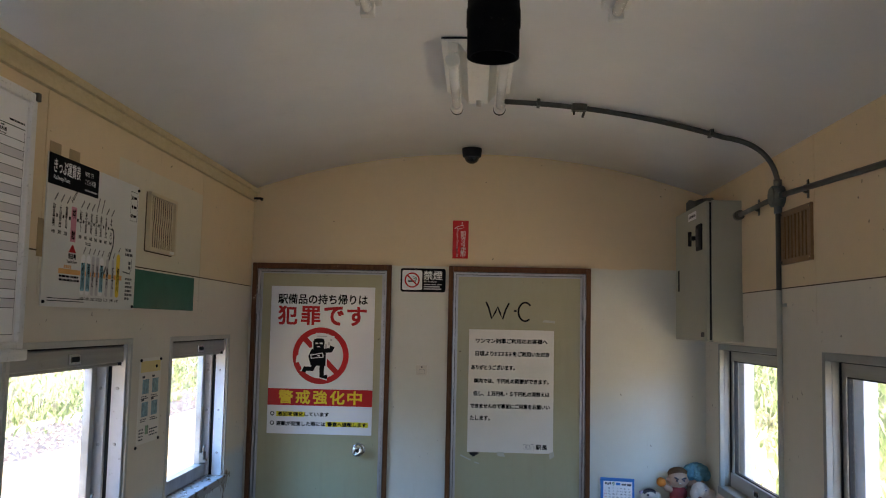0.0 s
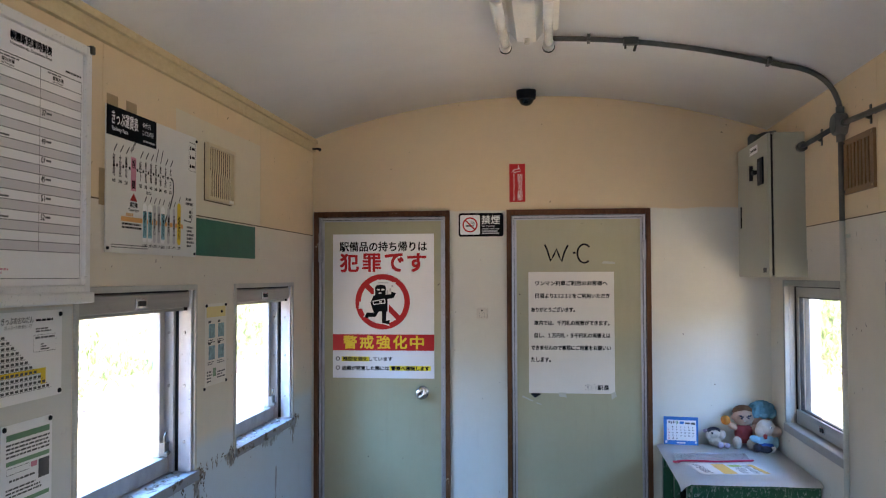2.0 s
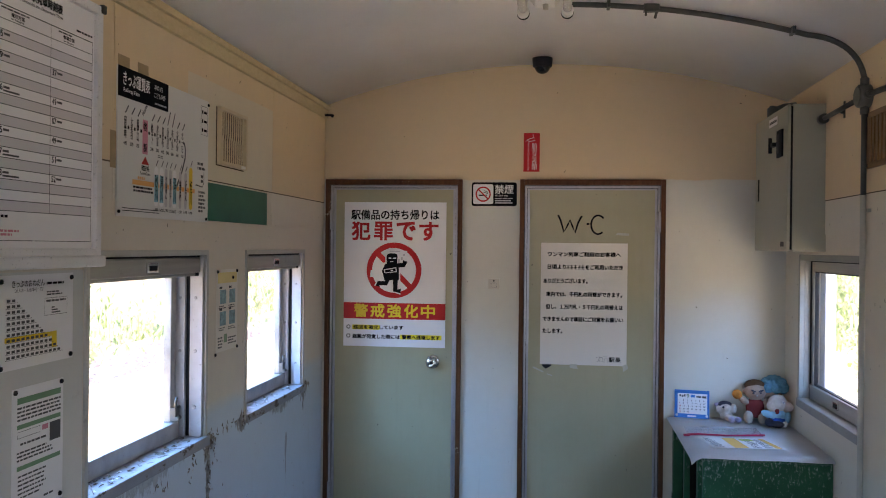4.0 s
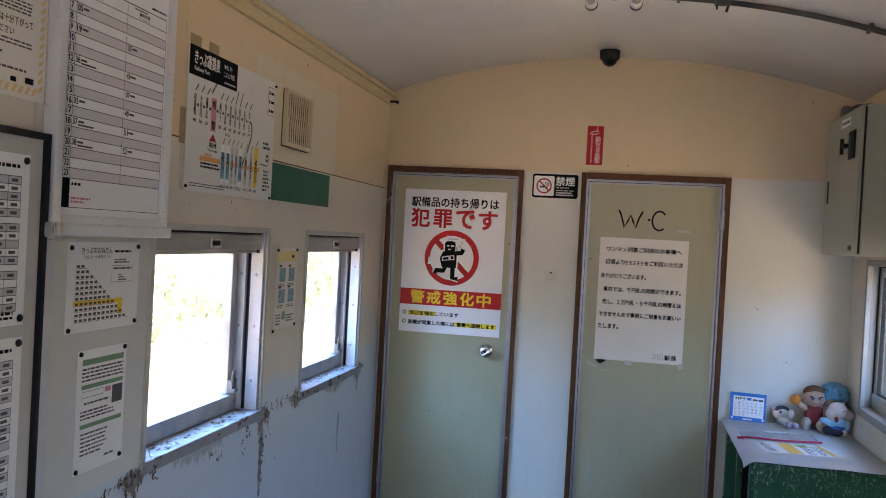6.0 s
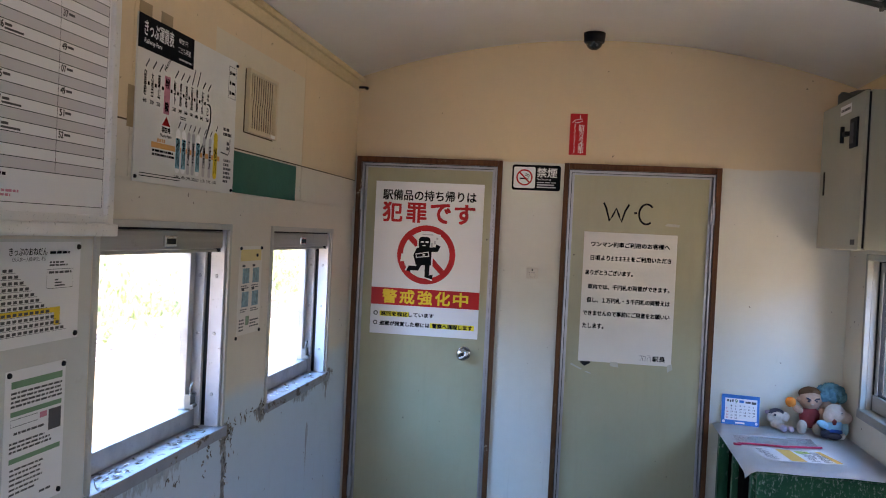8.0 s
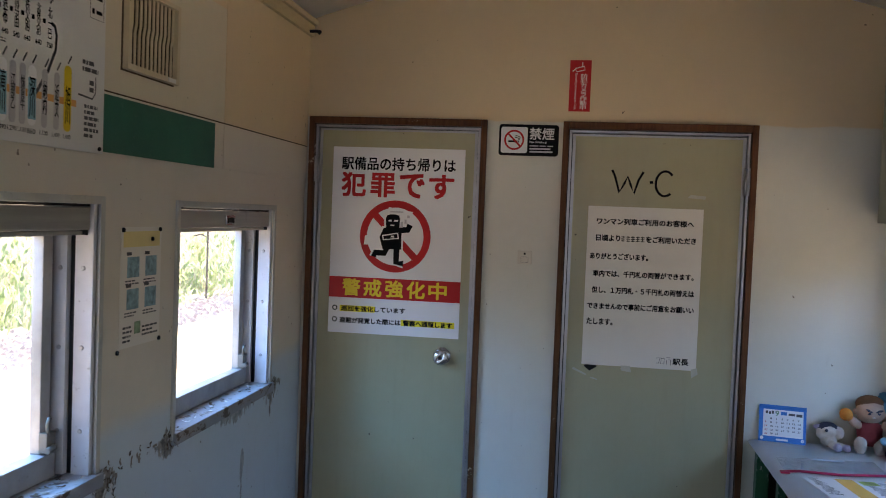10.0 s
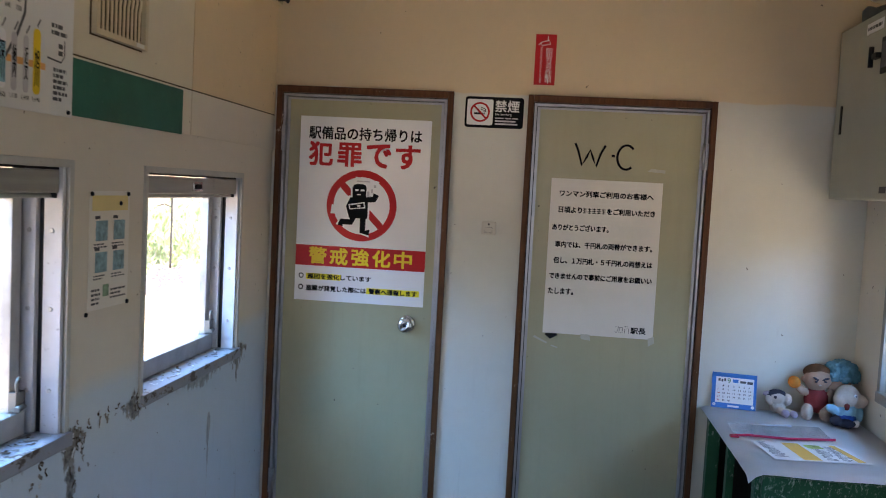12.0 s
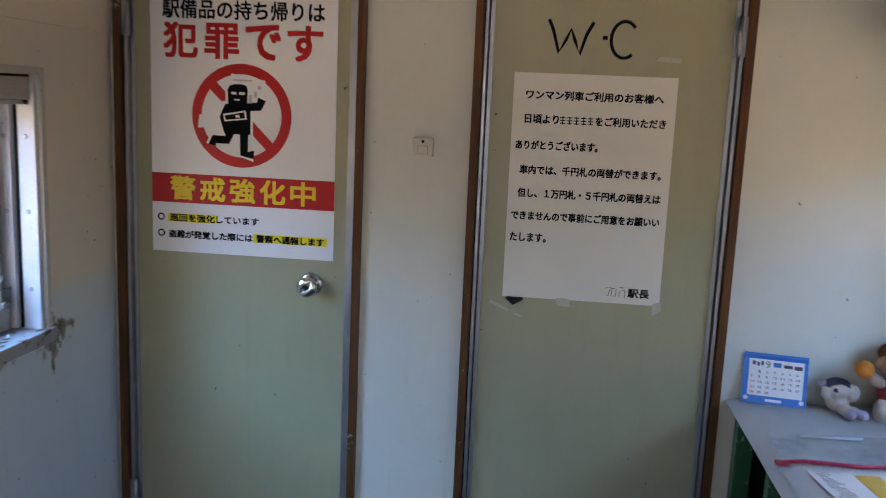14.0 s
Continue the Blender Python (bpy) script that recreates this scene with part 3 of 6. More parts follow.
# ---- windows ----
M_CATCH = mat("dull_catch_metal", (0.20, 0.19, 0.17), 0.5, 0.6, 0.2)
def window(name, y0, y1, label):
    """Lifting train-carriage window in the left wall, seen from inside."""
    w = thing(name, (L, (y0 + y1) / 2, W_SILL), label, "window", "carriage windows", "structure")
    x = L
    lip = 0.018
    part("window_frame", boxes((x - 0.012, x + 0.007, y0 - lip, y0, W_SILL - 0.02, W_TOP + lip), (x - 0.012, x + 0.007, y1, y1 + lip, W_SILL - 0.02, W_TOP + lip), (x - 0.012, x + 0.007, y0, y1, W_TOP, W_TOP + lip), bevel=0.002), M_CASING, w, "grey-painted metal casing")
    jam = part("jamb", boxes((x - 0.046, x - 0.002, y1 - 0.014, y1, W_SILL, W_TOP), (x - 0.046, x - 0.002, y0, y0 + 0.014, W_SILL, W_TOP), bevel=0.002), M_ALUW, w, "white-painted jamb with bolts")
    part("inner_jamb", boxes((x - 0.096, x - 0.062, y1 - 0.020, y1, W_SILL, W_TOP), (x - 0.096, x - 0.062, y0, y0 + 0.020, W_SILL, W_TOP), bevel=0.002), M_ALUW, w)
    part("guide_channel", boxes((x - 0.062, x - 0.046, y1 - 0.004, y1, W_SILL, W_TOP), (x - 0.062, x - 0.046, y0, y0 + 0.004, W_SILL, W_TOP), (x - 0.112, x - 0.097, y1 - 0.034, y1, W_SILL, W_TOP), (x - 0.112, x - 0.097, y0, y0 + 0.022, W_SILL, W_TOP)), M_DARK, w, "black rubber guide")
    for z in (W_SILL + 0.10, W_SILL + 0.29, W_SILL + 0.47):
        for dx, dy in ((-0.026, 0.014), (-0.078, 0.020)):
            for s in (1, -1):
                yy = (y1 - dy) if s > 0 else (y0 + dy)
                part("bolt", tube(bmesh.new(), ((x + dx, yy, z), (x + dx, yy - s * 0.003, z)), [0.006, 0.004], 10), M_ALU, jam)
    top = part("head_rail", boxes((x - 0.085, x - 0.006, y0 + 0.014, y1 - 0.022, W_TOP - 0.058, W_TOP - 0.007), (x - 0.090, x - 0.024, y0 + 0.014, y1 - 0.022, W_TOP - 0.070, W_TOP - 0.060), bevel=0.004), M_RAIL, w, "dull aluminium blind rail")
    part("rail_gap", boxes((x - 0.080, x - 0.012, y0 + 0.014, y1 - 0.014, W_TOP - 0.006, W_TOP - 0.0005), (x - 0.080, x - 0.016, y1 - 0.021, y1 - 0.014, W_TOP - 0.070, W_TOP - 0.007)), M_DARK, top, "dark gap round the rail")
    yc = (y0 + y1) / 2 - 0.01
    part("latch", boxes((x - 0.006, x + 0.001, yc - 0.034, yc + 0.034, W_TOP - 0.050, W_TOP - 0.020), bevel=0.003), M_STEEL, top, "chrome latch plate")
    part("latch_slot", boxes((x + 0.001, x + 0.003, yc - 0.022, yc + 0.022, W_TOP - 0.043, W_TOP - 0.028)), M_DARK, top)
    a, b, z0, z1 = y0 + 0.012, y1 - 0.035, W_SILL + 0.001, W_TOP - 0.04
    sash = part("sash", boxes((x - 0.112, x - 0.086, b - 0.036, b, z0 + 0.055, z1), (x - 0.112, x - 0.086, a, a + 0.036, z0 + 0.055, z1), (x - 0.112, x - 0.070, a, b, z0, z0 + 0.055), (x - 0.112, x - 0.086, a + 0.036, b - 0.036, z1 - 0.035, z1), bevel=0.003), M_SASH, w, "worn aluminium sash")
    pane = part("pane", boxes((x - 0.101, x - 0.097, a + 0.034, b - 0.034, z0 + 0.053, z1 - 0.033)), M_GLASS, sash)
    pane.visible_shadow = False
    bm = boxes((x - 0.086, x - 0.066, b - 0.040, b - 0.006, z0 + 0.060, z0 + 0.105), bevel=0.003)
    tube(bm, ((x - 0.060, b - 0.048, z0 + 0.068), (x - 0.060, b - 0.020, z0 + 0.072)), 0.007, 10)
    tube(bm, ((x - 0.070, b - 0.030, z0 + 0.10), (x - 0.068, b - 0.036, z0 + 0.125), (x - 0.066, b - 0.030, z0 + 0.14)), 0.0045, 8)
    part("catch", bm, M_CATCH, sash, "steel sash catch")
    bm = boxes((x - 0.125, x + 0.016, y0 - 0.012, y1 + 0.022, W_SILL - 0.034, W_SILL), bevel=0.004)
    part("window_sill", bm, M_SILL, w, "dirty flaking painted sill")
    return w


win1 = window("window_1", *LEFT_WIN[0], "closed carriage window with worn aluminium sash and stained sill")
win2 = window("window_2", *LEFT_WIN[1], "closed carriage window with worn aluminium sash and stained sill")


def yard_window(name, y0, y1, label):
    """Window in the right wall: a rounded metal casing and one sash set close to the room, with an outer stile behind the glass."""
    w = thing(name, (R, (y0 + y1) / 2, W_SILL), label, "window", "yard windows", "structure")
    x, z0, z1 = R, W_SILL - 0.02, W_TOP
    ring = lambda d0, d1, i, o, t, u: ((x + d0, x + d1, y0 - o, y0 + i, z0 - u, z1 + t), (x + d0, x + d1, y1 - i, y1 + o, z0 - u, z1 + t), (x + d0, x + d1, y0 + i, y1 - i, z1 - i, z1 + t))
    # casing and reveal carry their shade in a darker grey
    part("window_frame", boxes(*ring(-0.010, 0.012, 0.004, 0.022, 0.022, 0.0), bevel=0.005), M_CASING_SHADE, w, "grey-painted rounded metal casing")
    part("reveal", boxes(*ring(0.012, 0.034, 0.005, 0.0, -0.001, 0.0)), M_CASING_SHADE, w)
    part("guide_channel", boxes(*ring(0.034, 0.040, 0.010, 0.0, -0.001, 0.0)), M_DARK, w, "black rubber guide")
    a, b, p, q = y0 + 0.007, y1 - 0.007, W_SILL + 0.001, z1 - 0.007
    sash = part("sash", boxes((x + 0.040, x + 0.064, a, a + 0.034, p + 0.062, q), (x + 0.040, x + 0.064, b - 0.034, b, p + 0.062, q), (x + 0.040, x + 0.064, a + 0.034, b - 0.034, q - 0.045, q), (x + 0.034, x + 0.064, a, b, p, p + 0.062), bevel=0.003), M_RAIL, w, "worn aluminium sash")
    part("bead", boxes((x + 0.044, x + 0.060, a + 0.034, a + 0.039, p + 0.062, q - 0.045), (x + 0.044, x + 0.060, b - 0.039, b - 0.034, p + 0.062, q - 0.045), (x + 0.044, x + 0.060, a + 0.039, b - 0.039, q - 0.050, q - 0.045), (x + 0.044, x + 0.060, a + 0.039, b - 0.039, p + 0.062, p + 0.067)), M_DARK, sash, "black glazing bead")
    pane = part("pane", boxes((x + 0.050, x + 0.054, a + 0.036, b - 0.036, p + 0.063, q - 0.047)), M_GLASS, sash)
    pane.visible_shadow = False
    yc = (y0 + y1) / 2
    part("latch", boxes((x + 0.028, x + 0.034, yc - 0.030, yc + 0.030, p + 0.018, p + 0.046), bevel=0.002), M_STEEL, sash, "chrome latch plate")
    part("latch_slot", boxes((x + 0.026, x + 0.028, yc - 0.020, yc + 0.020, p + 0.024, p + 0.040)), M_DARK, sash)
    out = part("outer_stile", boxes((x + 0.078, x + 0.122, y1 - 0.075, y1, W_SILL, z1), (x + 0.078, x + 0.122, y0, y0 + 0.075, W_SILL, z1), bevel=0.003), M_ALUW, w, "white-painted outer stile")
    for z in (W_SILL + 0.09, W_SILL + 0.28, W_SILL + 0.46):
        for y in (y0 + 0.060, y1 - 0.060):
            part("bolt", tube(bmesh.new(), ((x + 0.078, y, z), (x + 0.075, y, z)), [0.006, 0.004], 10), M_ALU, out)
    # sill in the darkened grey too, shade put into the paint
    part("window_sill", boxes((x - 0.018, x + 0.125, y0 - 0.020, y1 + 0.012, W_SILL - 0.036, W_SILL), bevel=0.005), M_CASING_SHADE, w, "grey-painted sill")
    return w


# window_5 and window_6 are out of view, added for light
for name, (a, b) in (("window_3", RIGHT_WIN[0]), ("window_4", RIGHT_WIN[1]), ("window_5", right_rear[0]), ("window_6", right_rear[1])):
    yard_window(name, a, b, "closed window with a grey metal casing and worn aluminium sash")
# two more unseen windows, put in to light the room
for name, (a, b) in (("window_7", rear[0]), ("window_8", rear[1])):
    w = copy_thing(win1, pose(L, (a + b) / 2, W_SILL))
    w.name = name


# paint that has peeled into curled flakes, on the sills and at their ends
def flakes(name, label, spots, seed):
    """Small bent scraps; each spot gives centre, spread, count and whether they lie on a sill."""
    rf = random.Random(seed)
    verts, faces, mis = [], [], []
    for (x, y, z), (sy, sz), count, lying in spots:
        for _ in range(count):
            w, ln = rf.uniform(0.003, 0.010), rf.uniform(0.006, 0.026)
            cy = y + rf.gauss(0, sy)
            turn_ = rf.uniform(0, math.pi) if lying else rf.gauss(math.pi / 2, 0.6)
            cx, cz = (x + rf.uniform(-1, 1) * sz, z) if lying else (x, z + rf.gauss(0, sz))
            du, dv = math.cos(turn_), math.sin(turn_)
            base = len(verts)
            for f, lift in ((-0.5, rf.uniform(0.001, 0.006)), (0.0, 0.0008), (0.5, rf.uniform(0.001, 0.004))):
                for g in (-0.5, 0.5):
                    p, q = f * ln * du - g * w * dv * rf.uniform(0.6, 1.3), f * ln * dv + g * w * du * rf.uniform(0.6, 1.3)
                    verts.append((cx + p, cy + q, cz + lift) if lying else (cx + lift, cy + p, cz + q))
            faces += [(base, base + 1, base + 3, base + 2), (base + 2, base + 3, base + 5, base + 4)]
            mis += [rf.choice((0, 0, 1, 1, 2))] * 2
    me = bpy.data.meshes.new(name)
    me.from_pydata(verts, [], faces)
    for m_ in (mat("brown_scrap", (0.10, 0.07, 0.05), 0.8, 0, 0.3, 60), mat("grey_scrap", (0.26, 0.23, 0.20), 0.8, 0, 0.3, 60), mat("white_scrap", (0.60, 0.60, 0.60), 0.6, 0, 0.15, 60)):
        me.materials.append(m_)
    me.polygons.foreach_set("material_index", mis)
    return tagged(new(name, me), label, "paint flakes", kind="stuff")


flakes("wall_flakes", "curled brown and grey paint flakes peeling under the sills", [((L + 0.001, 3.075, 0.775), (0.025, 0.022), 46, False), ((L + 0.001, 3.22, 0.795), (0.060, 0.010), 11, False), ((L + 0.001, 3.39, 0.795), (0.018, 0.022), 22, False), ((L + 0.001, 4.19, 0.795), (0.025, 0.020), 22, False), ((L + 0.001, 2.24, 0.765), (0.070, 0.022), 46, False), ((L + 0.001, 3.065, 0.64), (0.010, 0.060), 14, False), ((L + 0.001, 2.92, 0.735), (0.012, 0.030), 10, False), ((L + 0.001, 2.70, 0.735), (0.030, 0.020), 8, False)], 31)
flakes("sill_flakes", "brown paint flakes and grit lying on the window sills", [((L - 0.030, 2.45, W_SILL + 0.001), (0.10, 0.030), 40, True), ((L - 0.030, 2.85, W_SILL + 0.001), (0.10, 0.030), 46, True), ((L - 0.030, 3.70, W_SILL + 0.001), (0.14, 0.030), 34, True), ((L - 0.030, 4.05, W_SILL + 0.001), (0.06, 0.030), 18, True)], 32)


# ---- outside ----
G = -0.25
bm = boxes((-3000, 3000, -3000, 3000, G - 1.2, G - 0.60))
tagged(part("ground", bm, M_GROUND), "dry grassy earth around the station", "ground", kind="structure")
tagged(part("platform", boxes((-5.45, L - 0.14, -30, 60, G - 0.59, G), bevel=0.01), M_PLATFORM), "sunlit pale gravel platform with a straight edge", "platform", kind="structure")
tagged(part("pavement", boxes((R + 0.14, 5.6, -30, 60, G - 0.59, G - 0.02), bevel=0.01), M_YARD), "sunlit pale gravel yard", "pavement", kind="structure")
tagged(part("trackbed", boxes((-8.3, -5.5, -30, 60, G - 0.59, G - 0.25), bevel=0.05), M_BALLAST), "rusty brown railway ballast beside the platform", "trackbed", kind="structure")


def grass(name, label, spots, seed, colors):
    """Tall weeds: slim bent stalks and many short leaves, each one a tapering strip."""
    rng = random.Random(seed)
    verts, faces, mats = [], [], []
    for x, y, z, h, spread, count in spots:
        for _ in range(count):
            px, py = x + rng.gauss(0, spread), y + rng.gauss(0, spread)
            a = rng.uniform(0, 2 * math.pi)
            stalk = rng.random() < 0.25
            hh = h * rng.uniform(0.45, 1.1) if stalk else rng.uniform(0.10, 0.26)
            pz = z if stalk else z + h * rng.uniform(0.0, 0.9)
            w = rng.uniform(0.006, 0.014) if stalk else rng.uniform(0.018, 0.045)
            lean = rng.uniform(0.05, 0.6) * hh if stalk else rng.uniform(0.4, 1.2) * hh
            dx, dy = math.cos(a), math.sin(a)
            base = len(verts)
            for k, f in enumerate((0.0, 0.5, 1.0)):
                cx, cy, cz = px + dx * lean * f * f, py + dy * lean * f * f, pz + hh * (f - 0.12 * f * f)
                ww = w * (0.6, 1.0, 0.12)[k]
                verts += [(cx - dy * ww, cy + dx * ww, cz), (cx + dy * ww, cy - dx * ww, cz)]
            mi = rng.choice((0, 0, 0, 1, 1, 2))
            for k in (0, 2):
                faces.append((base + k, base + k + 1, base + k + 3, base + k + 2))
                mats.append(mi)
    me = bpy.data.meshes.new(name)
    me.from_pydata(verts, [], faces)
    for m in colors:
        me.materials.append(m)
    me.polygons.foreach_set("material_index", mats)
    return tagged(new(name, me), label, "grass", kind="stuff")


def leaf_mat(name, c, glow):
    """A thin leaf: part of the light passes through it. glow: the through-colour, brighter than a real leaf's."""
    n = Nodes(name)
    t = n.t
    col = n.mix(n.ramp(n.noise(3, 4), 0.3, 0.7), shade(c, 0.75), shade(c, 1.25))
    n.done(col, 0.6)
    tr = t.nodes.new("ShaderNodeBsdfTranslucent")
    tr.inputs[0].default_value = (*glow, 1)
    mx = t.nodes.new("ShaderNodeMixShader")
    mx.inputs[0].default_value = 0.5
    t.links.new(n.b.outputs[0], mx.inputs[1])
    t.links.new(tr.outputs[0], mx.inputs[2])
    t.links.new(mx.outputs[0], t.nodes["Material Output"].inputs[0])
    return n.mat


# leaf and glow colours lifted above real foliage for glaring sun
GRASS_SUNLIT = [leaf_mat("grass_green", (0.12, 0.19, 0.06), (0.42, 0.56, 0.24)), leaf_mat("grass_light", (0.24, 0.29, 0.14), (0.62, 0.70, 0.42)), leaf_mat("grass_dry", (0.42, 0.39, 0.28), (0.62, 0.60, 0.48))]
rng = random.Random(4)
spots = []
for _ in range(650):
    x = -8.2 - abs(rng.gauss(0, 2.6))
    y = rng.uniform(3, 42)
    if noise.noise(Vector((x * 0.5, y * 0.35, 2.0))) < -0.12:
        continue
    spots.append((x, y, G - 0.6, min(1.8, 0.35 + 0.20 * (-8.0 - x) + rng.uniform(0, 0.8)), 0.26, 34))
for _ in range(150):
    spots.append((rng.uniform(-8.2, -7.2), rng.uniform(3, 35), G - 0.55, 0.45, 0.15, 12))
grass("tall_grass", "tall green weeds beyond the railway track, sunlight lifted into their colour", spots, 1, GRASS_SUNLIT)
spots = []
for _ in range(700):
    x = 5.4 + abs(rng.gauss(0, 2.5))
    spots.append((x, rng.uniform(5, 45), G - 0.5, min(2.8, 1.2 + 0.35 * (x - 5.4) + rng.uniform(0, 0.8)), 0.28, 46))
for _ in range(150):
    spots.append((5.5 - 2.6 * rng.random() ** 1.6, rng.uniform(6, 30), G - 0.05, 0.35, 0.14, 20))
grass("roadside_grass", "tall green weeds beside the gravel yard, sunlight lifted into their colour", spots, 2, GRASS_SUNLIT)

# loose ballast stones between platform and weeds
rs = random.Random(21)
verts, faces, mis = [], [], []
for _ in range(9000):
    x, y = -5.5 - 2.3 * rs.random() ** 1.3, rs.uniform(5, 26)
    s = rs.uniform(0.02, 0.06)
    b0 = len(verts)
    for dx, dy, dz in ((1, 0, 0), (-0.4, 0.9, 0), (-0.5, -0.8, 0), (0.1 * rs.uniform(-1, 1), 0, 0.9)):
        verts.append((x + s * dx * rs.uniform(0.7, 1.2), y + s * dy * rs.uniform(0.7, 1.2), G - 0.255 + s * dz))
    faces += [(b0, b0 + 1, b0 + 3), (b0 + 1, b0 + 2, b0 + 3), (b0 + 2, b0, b0 + 3)]
    mis += [rs.choice((0, 0, 1, 2))] * 3
me = bpy.data.meshes.new("ballast_stones")
me.from_pydata(verts, [], faces)
for m_ in (mat("pale_stone", (0.64, 0.61, 0.57), 0.9, 0, 0.15, 8), mat("red_stone", (0.50, 0.42, 0.37), 0.9, 0, 0.2, 8), mat("grey_stone", (0.46, 0.43, 0.40), 0.9, 0, 0.2, 8)):
    me.materials.append(m_)
me.polygons.foreach_set("material_index", mis)
tagged(new("ballast_stones", me), "pale and rusty loose ballast stones", "stones", kind="stuff")
post = thing("marker_post", (-7.7, 18.4, G - 0.6), "slim grey post with a short arm standing in the weeds", "post")
part("shaft", tube(bmesh.new(), ((-7.7, 18.4, G - 0.6), (-7.7, 18.4, 3.2)), 0.022, 12), M_PIPE, post)
part("cap", tube(bmesh.new(), ((-7.7, 18.4, 3.2), (-7.7, 18.4, 3.23)), [0.026, 0.014], 12), M_PIPE, post)
part("arm", tube(bmesh.new(), ((-7.7, 18.4, 0.78), (-7.86, 18.4, 0.85), (-8.02, 18.4, 0.80)), 0.014, 8), M_PIPE, post)


# ---- things on the end wall ----
def sheet(name, pl, w, h, material, label, category, thick=0.0012, group="", curl=0.0):
    """A printed sheet, slightly bowed, fixed to a wall. Its print is laid on its face."""
    t = thing(name, pl.at(w / 2, 0, 0), label, category, group)
    bm = bmesh.new()
    pl.slab(bm, 0, w, 0, h, 0.0003, thick)
    s = pl.part("sheet", bm, material, t)
    return t, s


# security-camera dome under the ceiling
zc = ceiling_z(0.005)
dome = thing("dome_camera", (0.005, 4.36, zc), "small black dome security camera under the ceiling", "camera")
part("mount", tube(bmesh.new(), ((0.005, 4.36, zc + 0.004), (0.005, 4.36, zc - 0.012), (0.005, 4.36, zc - 0.040), (0.005, 4.36, zc - 0.044)), [0.048, 0.048, 0.045, 0.040], 28), M_DARK, dome)
bm = ball(bmesh.new(), (0.005, 4.36, zc - 0.040), 0.037, 0, (1, 1, 0.95))
part("lens_dome", bm, mat("smoked_dome", (0.012, 0.012, 0.014), 0.06, 0, 0, 5, 0), dome, "glossy smoked dome")

pl = on_end(-0.085, 1.839)
cam_sign, s = sheet("camera_notice", pl, 0.079, 0.191, M_RED, "red vertical sticker with white letters about security cameras", "sign")
D = 0.002
pl.text("防犯カメラ作動中", 0.040, 0.066, 0.006, 0.140, D, M_PAPER, cam_sign, 0.012, vertical=True)
pv = Plane(pl.m @ pose(0.022, 0.142, 0, 0, 0, -90))
pv.text("Security Cameras in Use", 0, 0.134, -0.005, 0.007, D, M_PAPER, cam_sign)
pl.strokes("pictogram", [[(0.020, 0.160), (0.052, 0.168), (0.056, 0.155), (0.024, 0.147), (0.020, 0.160)], [(0.010, 0.149), (0.019, 0.157)], [(0.046, 0.168), (0.046, 0.184)]], 0.0028, D, M_PAPER, cam_sign)

pl = on_end(-0.341, 1.668)
ns = thing("no_smoking_sign", pl.at(0.11, 0, 0), "black no-smoking plate with a red ring and white letters", "sign")
pl.part("plate", pl.rounded(bmesh.new(), 0, 0.225, 0, 0.118, 0, 0.003, 0.012), M_INK, ns)
pl.part("white_field", pl.rounded(bmesh.new(), 0.008, 0.108, 0.010, 0.108, 0.003, 0.0036, 0.008), M_PAPER, ns)
D = 0.0042
pl.ring("ring", 0.058, 0.059, 0.031, 0.038, D + 0.0006, M_RED, ns)
pl.rects("cigarette", [(0.036, 0.070, 0.050, 0.057), (0.072, 0.076, 0.050, 0.057)], D, M_INK, ns)
pl.strokes("smoke", [[(0.073, 0.060), (0.074, 0.066), (0.066, 0.068), (0.060, 0.069)], [(0.078, 0.060), (0.080, 0.070), (0.070, 0.074), (0.062, 0.077)]], 0.003, D, M_INK, ns)
pl.strokes("slash", [[(0.035, 0.082), (0.081, 0.036)]], 0.007, D + 0.0004, M_RED, ns)
pl.text("禁煙", 0.116, 0.208, 0.062, 0.106, D, M_PAPER, ns, 0.015)
pl.text("No Smoking", 0.117, 0.180, 0.046, 0.057, D, M_PAPER, ns)
pl.rects("small_print", [(0.117, 0.150, 0.036, 0.040), (0.155, 0.178, 0.036, 0.040), (0.183, 0.205, 0.036, 0.040), (0.117, 0.196, 0.024, 0.030), (0.117, 0.204, 0.013, 0.019)], D, M_PALEINK, ns)

# crime-warning poster on the first door
PD = 0.0 - 0.018
pl = on_end(-0.993, 0.953, PD)
w, h = 0.524, 0.733
poster, s = sheet("warning_poster", pl, w, h, M_PAPER, "white theft-warning poster with a red band on the green door", "poster")
D = 0.0020
pl.text("駅備品の持ち帰りは", 0.036, 0.487, 0.645, 0.694, D, M_INK, poster, 0.022)
pl.spaced("犯罪です", 0.040, 0.482, 0.542, 0.632, D, M_RED, poster, 0.030, 0.80)
pl.rects("red_band", [(0.0, w, 0.140, 0.222)], D - 0.0004, M_RED, poster)
pl.spaced("警戒強化中", 0.056, 0.470, 0.150, 0.214, D + 0.0002, M_YELLOW, poster, 0.030, 0.80)
pl.ring("ring", 0.259, 0.388, 0.113, 0.141, D, M_RED, poster, 64)
pl.strokes("slash", [[(0.176, 0.471), (0.342, 0.305)]], 0.027, D - 0.0002, M_RED, poster)
k = 0.259
white = [[(k - 0.124, 0.352), (k - 0.120, 0.388), (k - 0.040, 0.392), (k - 0.040, 0.356)], [(k - 0.034, 0.448), (k - 0.028, 0.502), (k + 0.068, 0.486), (k + 0.056, 0.414), (k + 0.012, 0.420)]]
pl.poly("paper_shape", white, D + 0.0004, M_PAPER, poster)
head = [(k - 0.037, 0.418), (k - 0.039, 0.458), (k - 0.033, 0.470), (k - 0.020, 0.474), (k + 0.002, 0.474), (k + 0.014, 0.470), (k + 0.018, 0.458), (k + 0.016, 0.418)]
